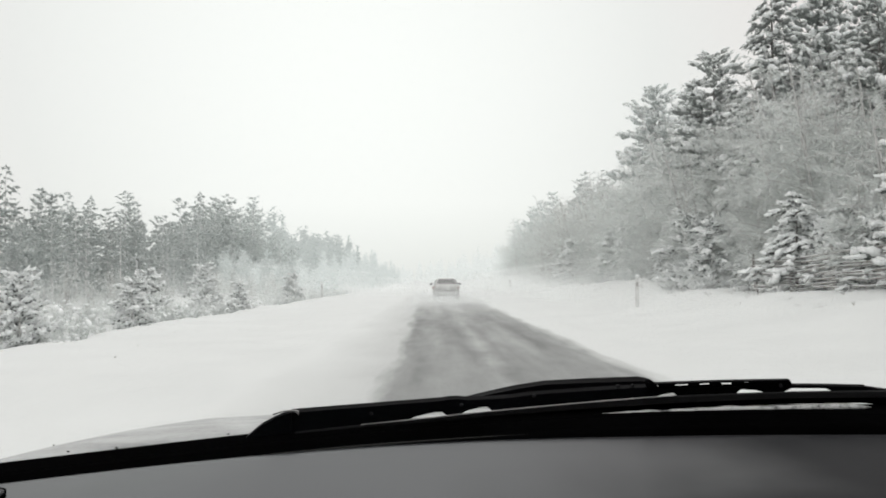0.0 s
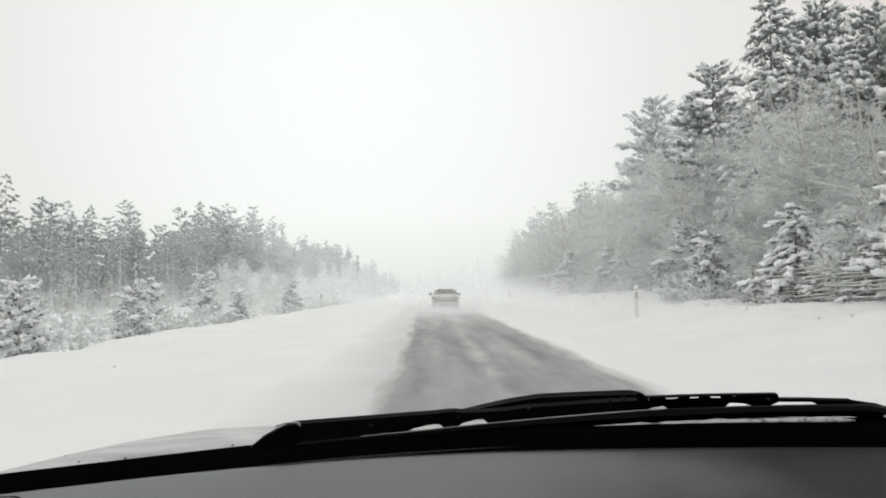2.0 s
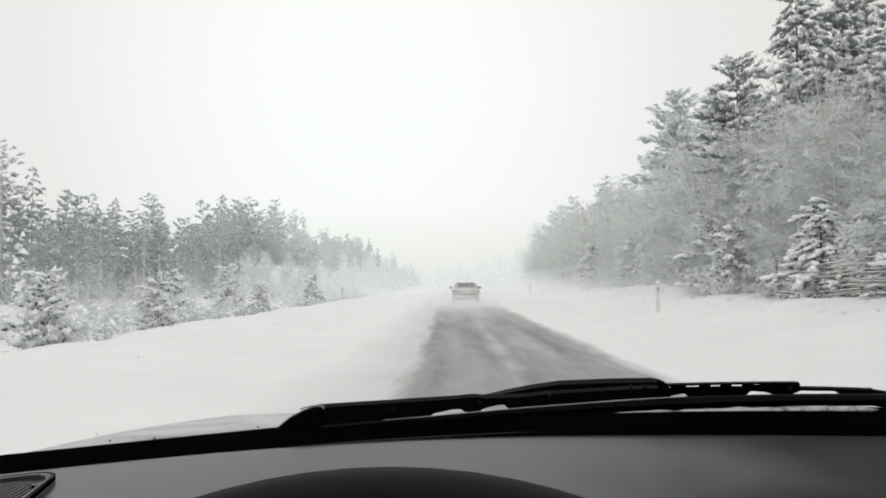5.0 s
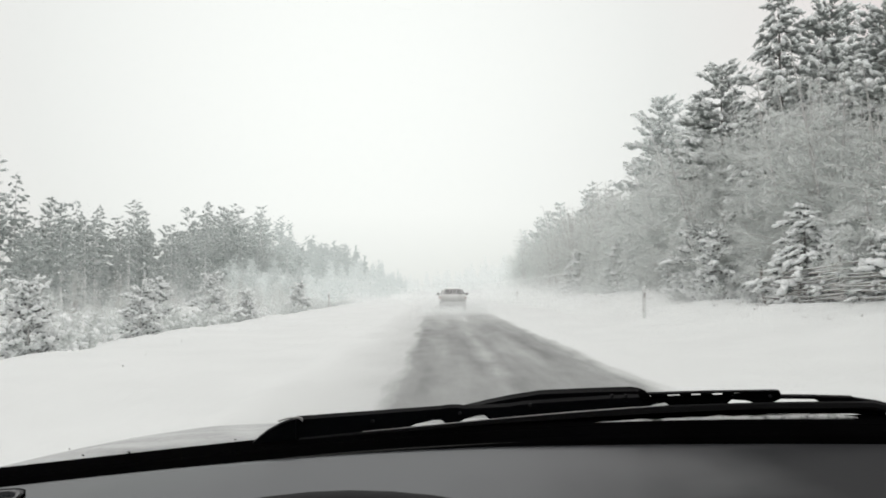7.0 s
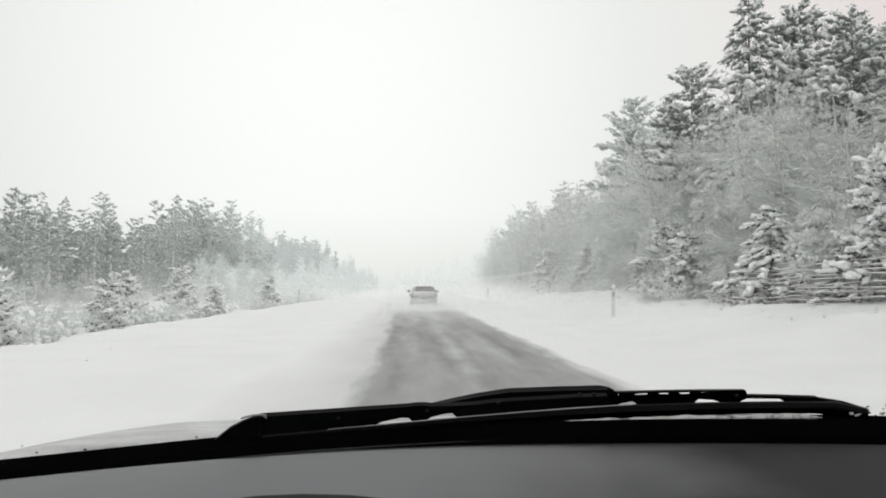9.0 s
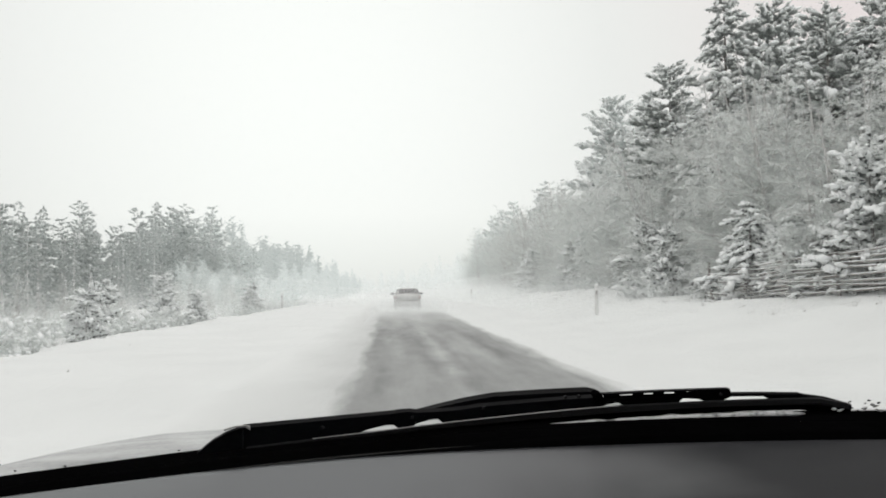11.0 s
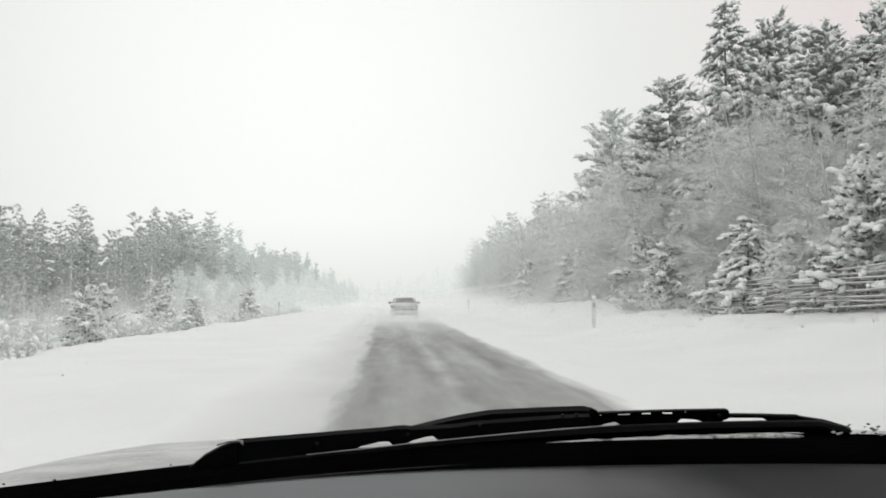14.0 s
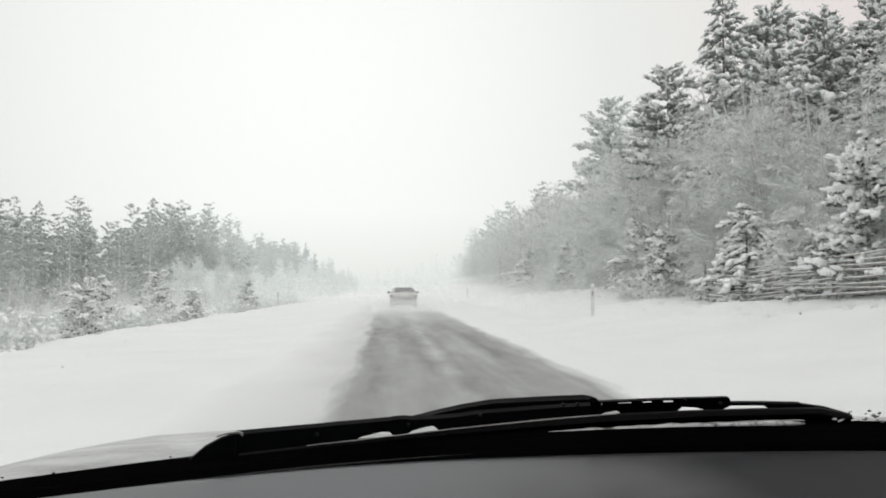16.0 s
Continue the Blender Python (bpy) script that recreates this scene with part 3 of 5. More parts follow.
bowed_bar("torn_edge", [(-0.170, 1.1665, 1.1645), (-0.160, 1.1688, 1.1672), (-0.150, 1.1690, 1.1668), (-0.146, 1.1672, 1.1630)], 0.002, slush_grey, wiper, "pale scuffed rubber lip", -0.0045)


def crumbs(name, seed, spots, lo, hi, material, label):
    """Small crusts of ice and snow lying along the foot of the glass."""
    rr = np.random.default_rng(seed)
    for x, z in spots:
        bits = Bits()
        s = rr.uniform(lo, hi)
        pad(bits, rr, np.array([x, base_y(x) - 0.002, z]), np.array([1.0, rr.normal() * 0.3, rr.normal() * 0.15]), s, rr.uniform(0.3, 0.6))
        settle(bits.object(name, material, car, label, True))


# black rim of the glass and the screen itself
def screen_point(u, v):
    x = CAR_X + u * (HALF - 0.04) * (1 - 0.20 * v)
    b = base_y(CAR_X + u * (HALF - 0.04)) - 0.012
    y = b + v * (0.02 - b - 0.05 * u * u)
    return x, y, 1.128 + 0.40 * v - 0.02 * v * v


pane = settle(sheet("windscreen", screen_point, [k / 16 - 1 for k in range(33)], [k / 14 for k in range(15)], (0, -0.003, -0.004), windscreen_glass, car, "clear windscreen glass"))
pane.visible_shadow = False


def rim_point(u, v):
    x = CAR_X + u * (HALF - 0.02)
    return x, base_y(x) - 0.022 - 0.012 * v, 1.1445 - 0.012 * v - 0.004 * smooth01(-0.3, 0.4, u) - 0.004 * smooth01(0.5, 0.9, -u)


settle(sheet("screen_rim", rim_point, [k / 16 - 1 for k in range(33)], [0, 0.5, 1], (0, -0.006, -0.002), black_plastic, car, "black band along the glass"))


def lip_point(u, v):
    x, y, z = rim_point(u, 1.0)
    tall = 0.0045 - 0.0030 * smooth01(-0.75, -0.25, u)
    return x, y - 0.008, z - 0.001 + tall * (1 - v)


settle(sheet("screen_lip", lip_point, [k / 24 - 1 for k in range(1, 48)], [0, 0.5, 1], (0, -0.002, 0), charcoal_rubber, car, "dull charcoal lip under the glass"))


def dash_point(u, v):
    x = CAR_X + u * HALF
    far = base_y(x) - 0.034
    y = far - v * (far - 0.42)
    z = 1.1375 - 0.011 * smooth01(-0.75, 0.1, u) - (0.010 - 0.0055 * smooth01(0.05, 0.5, -u)) * smooth01(0.0, 0.06, 0.06 - v) - 0.012 * v - 0.10 * smooth01(0.72, 1.0, v)
    z -= (0.22 * smooth01(-0.80, -0.62, u) - 0.235 * smooth01(-0.30, 0.10, u)) * min(0.14, max(0.0, far - y - 0.018))
    return x, y, z


dashboard = settle(sheet("dashboard", dash_point, [k / 24 - 1 for k in range(49)], [0, 0.015, 0.03, 0.045, 0.06, 0.08, 0.10, 0.12, 0.16, 0.2, 0.3, 0.4, 0.5, 0.6, 0.7, 0.78, 0.85, 0.92, 1.0], (0, 0, -0.05), dash_plastic, car, "soft grey moulded dashboard"))
bm = bmesh.new()
add_box(bm, CAR_X - HALF + 0.02, CAR_X + HALF - 0.02, 0.43, 0.62, 0.45, 0.82, 0.02)
own("dash_lower", bm, dash_plastic)

# steering wheel, leaning away from the driver
LEAN = radians(25)
WHEEL_UP, WHEEL_BACK = Vector((0, math.sin(LEAN), math.cos(LEAN))), Vector((0, -math.cos(LEAN), math.sin(LEAN)))
WHEEL_AT = Vector((-0.029, 0.143, 1.0660))


def on_wheel(across, up, back=0.0):
    return WHEEL_AT + Vector((across, 0, 0)) + WHEEL_UP * up + WHEEL_BACK * back


bm = bmesh.new()
rings = []
for k in range(96):
    a = 2 * math.pi * k / 96
    grip = 0.0155 + 0.0015 * (smooth01(0.5, 0.8, abs(math.cos(a))))
    ring = []
    for j in range(16):
        c = 2 * math.pi * j / 16
        rad = 0.176 + grip * math.cos(c)
        ring.append(bm.verts.new(on_wheel(rad * math.sin(a), rad * math.cos(a), grip * 0.9 * math.sin(c))))
    rings.append(ring)
for a, c in zip(rings, rings[1:] + rings[:1]):
    for j in range(16):
        bm.faces.new((a[j], c[j], c[(j + 1) % 16], a[(j + 1) % 16]))
wheel = own("steering_wheel", bm, wheel_leather, None, "matt black steering wheel", True)
bm = bmesh.new()
bmesh.ops.create_cone(bm, cap_ends=True, segments=32, radius1=0.085, radius2=0.070, depth=0.05,
                      matrix=Matrix.Translation(on_wheel(0, -0.01, -0.02)) @ WHEEL_BACK.to_track_quat("Z", "Y").to_matrix().to_4x4())
bmesh.ops.bevel(bm, geom=[e for e in bm.edges if any(len(f.verts) > 4 for f in e.link_faces)], offset=0.012, segments=3, affect="EDGES")
part("hub", bm, dark_trim, wheel)
for a in (95, 265, 180):
    s, c = math.sin(radians(a)), math.cos(radians(a))
    bm = bmesh.new()
    ends = []
    for rad, half in ((0.06, 0.026), (0.12, 0.017), (0.172, 0.020)):
        ends.append([bm.verts.new(on_wheel(rad * s + half * u * c, rad * c - half * u * s, -0.006 + d)) for u, d in ((-1, -0.007), (1, -0.007), (1, 0.004), (0, 0.008), (-1, 0.004))])
    for p, q in zip(ends, ends[1:]):
        for j in range(5):
            bm.faces.new((p[j], q[j], q[(j + 1) % 5], p[(j + 1) % 5]))
    bm.faces.new(ends[0][::-1])
    bm.faces.new(ends[-1])
    part("spoke", bm, dark_trim, wheel)
bm = bmesh.new()
bmesh.ops.create_cone(bm, cap_ends=True, segments=20, radius1=0.035, radius2=0.045, depth=0.42,
                      matrix=Matrix.Translation(on_wheel(0, -0.01, -0.23)) @ WHEEL_BACK.to_track_quat("Z", "Y").to_matrix().to_4x4())
part("column", bm, dark_trim, wheel)

# side demister vent set in the dashboard
ZV = 1.1377


def vent_outline(grow):
    """Teardrop with a rounded tip towards the middle of the car."""
    pts = [(-0.300, 0.40), (-0.312, 0.478), (-0.320, 0.528), (-0.3255, 0.561), (-0.333, 0.600), (-0.3375, 0.6205), (-0.343, 0.631), (-0.351, 0.6365), (-0.362, 0.634), (-0.382, 0.621), (-0.43, 0.584), (-0.455, 0.555), (-0.455, 0.40)]
    cx, cy = -0.385, 0.52
    out = []
    for x, y in pts:
        d = math.hypot(x - cx, y - cy)
        out.append((x + (x - cx) / d * grow, y + (y - cy) / d * grow))
    return out


bm = bmesh.new()
loops = []
for grow, z in ((0.0015, -0.004), (0.0015, 0.0006), (0.0, 0.0012), (-0.0025, -0.0015), (-0.0035, 0.0016), (-0.0075, 0.0012), (-0.0085, -0.004)):
    loops.append([bm.verts.new((x, y, ZV + z - 0.018 * max(0, 0.60 - y))) for x, y in vent_outline(grow)])
n = len(loops[0])
for p, q in zip(loops, loops[1:]):
    for j in range(n):
        bm.faces.new((p[j], p[(j + 1) % n], q[(j + 1) % n], q[j]))
bm.faces.new(loops[-1])
vent = own("air_vent", bm, vent_plastic, None, "grey slatted side demister vent")
bm = bmesh.new()
loops = []
for grow, z in ((0.0, 0.0008), (0.0018, 0.0008), (0.0018, -0.002), (0.0, -0.002)):
    loops.append([bm.verts.new((x, y, ZV + z + 0.0007 - 0.018 * max(0, 0.60 - y))) for x, y in vent_outline(grow)])
for p, q in zip(loops, loops[1:] + loops[:1]):
    for j in range(n):
        bm.faces.new((p[j], p[(j + 1) % n], q[(j + 1) % n], q[j]))
part("rim", bm, black_plastic, vent, "dark seam round the vent")
for k in range(29):
    x = -0.446 + 0.0044 * k
    top = 0.6165 - max(0.0, (-0.362 - x)) * 0.72 - max(0.0, (x + 0.352)) * 2.0
    bm = bmesh.new()
    vs = []
    for y in (0.42, top - 0.004):
        z = ZV - 0.0006 - 0.018 * max(0, 0.60 - y)
        sx = x + 0.05 * (0.60 - y)
        vs.append([bm.verts.new(p) for p in ((sx - 0.0013, y, z - 0.003), (sx + 0.0013, y, z - 0.003), (sx + 0.0007, y, z + 0.0006), (sx - 0.0007, y, z + 0.0006))])
    for j in range(4):
        bm.faces.new((vs[0][j], vs[0][(j + 1) % 4], vs[1][(j + 1) % 4], vs[1][j]))
    bm.faces.new(vs[0][::-1])
    bm.faces.new(vs[1])
    part("slat", bm, dash_plastic, vent)
bm = bmesh.new()
f = bm.faces.new([bm.verts.new((x, y, ZV - 0.0032 - 0.018 * max(0, 0.60 - y))) for x, y in vent_outline(-0.008)])
bmesh.ops.solidify(bm, geom=[f], thickness=0.0006)
part("vent_back", bm, black_plastic, vent, "black hollow behind the slats")

rr = random.Random(21)
crumbs("ice_crumb", 4, [(0.535 + 0.30 * rr.random(), 1.149 + 0.010 * rr.random() ** 1.5) for k in range(46)], 0.0012, 0.0036, cowl_frost, "crumb of dirty ice")
crumbs("dirt_crumb", 6, [(0.535 + 0.30 * rr.random(), 1.149 + 0.015 * rr.random() ** 1.3) for k in range(40)], 0.0010, 0.0030, rubber, "dark crumb of road dirt")
crumbs("ice_speck", 5, [(-0.335, 1.1490), (-0.345, 1.156), (-0.30, 1.1475), (-0.21, 1.150)], 0.0009, 0.0019, rubber, "dark speck of dirt")

# shell round the cabin
def side_panel(sign):
    bm = bmesh.new()
    xs = CAR_X + sign * HALF
    add_box(bm, xs - 0.05 if sign > 0 else xs, xs if sign > 0 else xs + 0.05, -2.05, 0.75, 0.28, 1.02, 0.03)
    own("door_panel", bm, silver_paint)
    bm = bmesh.new()
    add_box(bm, xs - 0.08 if sign > 0 else xs, xs if sign > 0 else xs + 0.08, 0.70, 1.60, 0.30, 0.93, 0.03)
    own("wing", bm, silver_paint)
    # pillars
    for (xa, ya, za), (xb, yb, zb) in ((((xs - sign * 0.03), 0.62, 1.0), (xs - sign * 0.17, 0.02, 1.51)), ((xs - sign * 0.03, -0.55, 1.0), (xs - sign * 0.16, -0.55, 1.52)), ((xs - sign * 0.03, -1.95, 1.0), (xs - sign * 0.18, -1.65, 1.50))):
        bm = bmesh.new()
        vs = []
        for x, y, z in ((xa, ya, za), (xb, yb, zb)):
            vs.append([bm.verts.new((x + dx, y + dy, z)) for dx, dy in ((-0.03, -0.035), (0.03, -0.035), (0.03, 0.035), (-0.03, 0.035))])
        for j in range(4):
            bm.faces.new((vs[0][j], vs[0][(j + 1) % 4], vs[1][(j + 1) % 4], vs[1][j]))
        bm.faces.new(vs[0][::-1])
        bm.faces.new(vs[1])
        own("pillar", bm, headliner)
    for ya, yb, za, zb in ((0.5, -0.51, 0.1, -0.51), (-0.59, -1.9, -0.59, -1.65)):
        bm = bmesh.new()
        lo, hi = xs - sign * 0.035, xs - sign * 0.165
        vs = [bm.verts.new(p) for p in ((lo, ya, 1.01), (lo, yb, 1.01), (hi, zb, 1.49), (hi, za, 1.49))]
        ws = [bm.verts.new(v.co - Vector((sign * 0.004, 0, 0))) for v in vs]
        bm.faces.new(vs)
        bm.faces.new(ws[::-1])
        for j in range(4):
            bm.faces.new((vs[j], vs[(j + 1) % 4], ws[(j + 1) % 4], ws[j]))
        g = own("side_window", bm, tinted_glass)
        g.visible_shadow = False


side_panel(-1)
side_panel(1)
settle(sheet("roof", lambda u, v: (CAR_X + u * 0.70, 0.03 - 1.75 * v - 0.03 * u * u, 1.545 - 0.03 * u * u - 0.02 * (v - 0.4) ** 2), [k / 8 - 1 for k in range(17)], [k / 8 for k in range(9)], (0, 0, -0.03), headliner, car))
settle(sheet("roof_skin", lambda u, v: (CAR_X + u * 0.72, 0.03 - 1.76 * v - 0.03 * u * u, 1.552 - 0.03 * u * u - 0.02 * (v - 0.4) ** 2), [k / 8 - 1 for k in range(17)], [k / 8 for k in range(9)], (0, 0, -0.004), silver_paint, car))
bm = bmesh.new()
add_box(bm, CAR_X - 0.84, CAR_X + 0.84, -2.10, -2.04, 0.30, 1.05, 0.02)
own("tailgate", bm, silver_paint)
settle(sheet("rear_window", lambda u, v: (CAR_X + u * (0.80 - 0.12 * v), -2.05 + 0.36 * v, 1.04 + 0.47 * v), [-1, 0, 1], [0, 1], (0, 0.004, 0), dark_glass, car))
bm = bmesh.new()
add_box(bm, CAR_X - 0.84, CAR_X + 0.84, -2.06, 1.8, 0.26, 0.30)
own("floor_pan", bm, dark_trim)
bm = bmesh.new()
add_box(bm, CAR_X - 0.86, CAR_X + 0.86, 1.62, 1.97, 0.30, 0.86, 0.06)
for v in bm.verts:
    v.co.y -= 0.36 * ((v.co.x - CAR_X) / 0.86) ** 2
own("bumper", bm, silver_paint)


def add_wheels(owner, cx, ys, half, r, inverse, tyre=None):
    for y in ys:
        for s in (-1, 1):
            bm = bmesh.new()
            bmesh.ops.create_cone(bm, cap_ends=True, segments=28, radius1=r, radius2=r, depth=0.19, matrix=Matrix.Translation((cx + s * (half - 0.10), y, r)) @ Matrix.Rotation(radians(90), 4, "Y"))
            es = [e for e in bm.edges if len(e.link_faces) == 2 and any(len(f.verts) > 4 for f in e.link_faces)]
            bmesh.ops.bevel(bm, geom=es, offset=0.03, segments=2, affect="EDGES")
            w = part("wheel", bm, tyre or rubber, owner)
            w.matrix_parent_inverse = inverse
            bm = bmesh.new()
            bmesh.ops.create_cone(bm, cap_ends=True, segments=20, radius1=r * 0.62, radius2=r * 0.5, depth=0.03, matrix=Matrix.Translation((cx + s * (half - 0.008), y, r)) @ Matrix.Rotation(radians(90 * s), 4, "Y"))
            part("rim", bm, steel, w)


add_wheels(car, CAR_X, (-1.35, 1.25), HALF, 0.30, Matrix.Translation((-CAR_X, 0, 0.012)))


# ---- car ahead ----
def build_lead_car(x, y):
    ob = thing("saloon_car", "silver saloon car driving ahead on the snowy road", "car")
    # stations of (y from the tail, half width, underside, shoulder height, deck height)
    st = [(0.0, 0.76, 0.42, 0.78, 0.86), (0.06, 0.83, 0.30, 0.86, 1.00), (0.35, 0.86, 0.24, 0.90, 1.03), (0.75, 0.875, 0.22, 0.92, 1.03), (1.6, 0.88, 0.20, 0.93, 1.0),
          (2.6, 0.88, 0.20, 0.92, 0.99), (3.2, 0.875, 0.20, 0.90, 0.98), (3.9, 0.85, 0.22, 0.82, 0.90), (4.35, 0.78, 0.28, 0.70, 0.78), (4.48, 0.68, 0.38, 0.62, 0.66)]
    rings = []
    for yy, hw, lo, sh, dk in st:
        half = [(0.0, lo), (0.80 * hw, lo), (0.96 * hw, lo + 0.08), (hw, (lo + sh) / 2), (0.985 * hw, sh), (0.90 * hw, sh + (dk - sh) * 0.6), (0.7 * hw, dk), (0.0, dk + 0.012)]
        pts = [(px, yy, pz) for px, pz in half] + [(-px, yy, pz) for px, pz in half[-2:0:-1]]
        rings.append(pts)
    piece("body", *loft(rings), silver_paint, ob, smooth=True)
    # cabin: (y, half width at foot, half width at roof, foot, roof)
    cab = [(0.52, 0.70, 0.60, 1.0, 1.035), (1.02, 0.74, 0.56, 1.0, 1.37), (1.35, 0.76, 0.57, 1.0, 1.425), (2.1, 0.77, 0.58, 1.0, 1.44), (2.6, 0.76, 0.56, 1.0, 1.38), (3.25, 0.72, 0.58, 0.97, 1.0)]
    rings = []
    for yy, wf, wr, zf, zr in cab:
        pts = [(-wf, yy, zf), (-wr - 0.02, yy, zf + (zr - zf) * 0.85), (-wr + 0.05, yy, zr), (0, yy, zr + 0.01), (wr - 0.05, yy, zr), (wr + 0.02, yy, zf + (zr - zf) * 0.85), (wf, yy, zf)]
        rings.append(pts)
    piece("cabin", *loft(rings), silver_paint, ob, smooth=False)
    bm = bmesh.new()
    vs = [bm.verts.new(p) for p in ((-0.60, 0.57, 1.055), (0.60, 0.57, 1.055), (0.60, 0.70, 1.145), (0.53, 0.93, 1.31), (0.47, 1.00, 1.36), (-0.47, 1.00, 1.36), (-0.53, 0.93, 1.31), (-0.60, 0.70, 1.145))]
    ws = [bm.verts.new(v.co + Vector((0, -0.022, 0.018))) for v in vs]
    bm.faces.new(ws)
    for j in range(8):
        bm.faces.new((vs[j], vs[(j + 1) % 8], ws[(j + 1) % 8], ws[j]))
    part("rear_window", bm, dusted_glass, ob, "dark rear window")
    for s in (-1, 1):
        bm = bmesh.new()
        vs = [bm.verts.new(p) for p in ((s * 0.775, 1.15, 1.03), (s * 0.785, 2.55, 1.03), (s * 0.635, 2.3, 1.34), (s * 0.62, 1.35, 1.34))]
        ws = [bm.verts.new(v.co + Vector((s * 0.02, 0, 0.01))) for v in vs]
        bm.faces.new(ws)
        for j in range(4):
            bm.faces.new((vs[j], vs[(j + 1) % 4], ws[(j + 1) % 4], ws[j]))
        part("side_window", bm, dark_glass, ob)
        bm = bmesh.new()
        add_box(bm, s * 0.80 - 0.13, s * 0.80 + 0.06, -0.03, 0.10, 0.76, 0.90, 0.02)
        part("tail_lamp", bm, red_lens, ob, "dull red tail lamp, greyed for haze")
        bm = bmesh.new()
        add_box(bm, s * 0.97 - 0.10, s * 0.97 + 0.10, 2.72, 2.86, 0.98, 1.12, 0.03)
        part("door_mirror", bm, dusted_glass, ob)
    bm = bmesh.new()
    add_box(bm, -0.78, 0.78, -0.022, 0.14, 0.60, 0.985, 0.045)
    part("boot_lid", bm, silver_paint, ob, "", True)
    bm = bmesh.new()
    add_box(bm, -0.80, 0.80, -0.06, 0.12, 0.38, 0.60, 0.05)
    part("bumper", bm, silver_paint, ob)
    bm = bmesh.new()
    add_box(bm, -0.62, 0.62, -0.02, 0.15, 0.28, 0.41, 0.03)
    part("bumper_skirt", bm, slush_grey, ob, "lower bumper in slush grey, lifted for haze")
    bm = bmesh.new()
    add_box(bm, -0.26, 0.26, -0.034, 0.0, 0.66, 0.77, 0.005)
    part("plate", bm, post_plastic, ob, "blank number plate")
    for k in (-1, 0, 1):
        bm = bmesh.new()
        add_box(bm, k * 0.15 - 0.05, k * 0.15 + 0.05, -0.038, -0.034, 0.69, 0.74)
        part("plate_bar", bm, slush_grey, ob)
    add_wheels(ob, 0, (0.95, 3.55), 0.87, 0.31, Matrix(), slush_grey)
    ob.matrix_world = pose(x, y, ground_z(x, y) + 0.012)
    return ob


build_lead_car(1.0, 49.5)


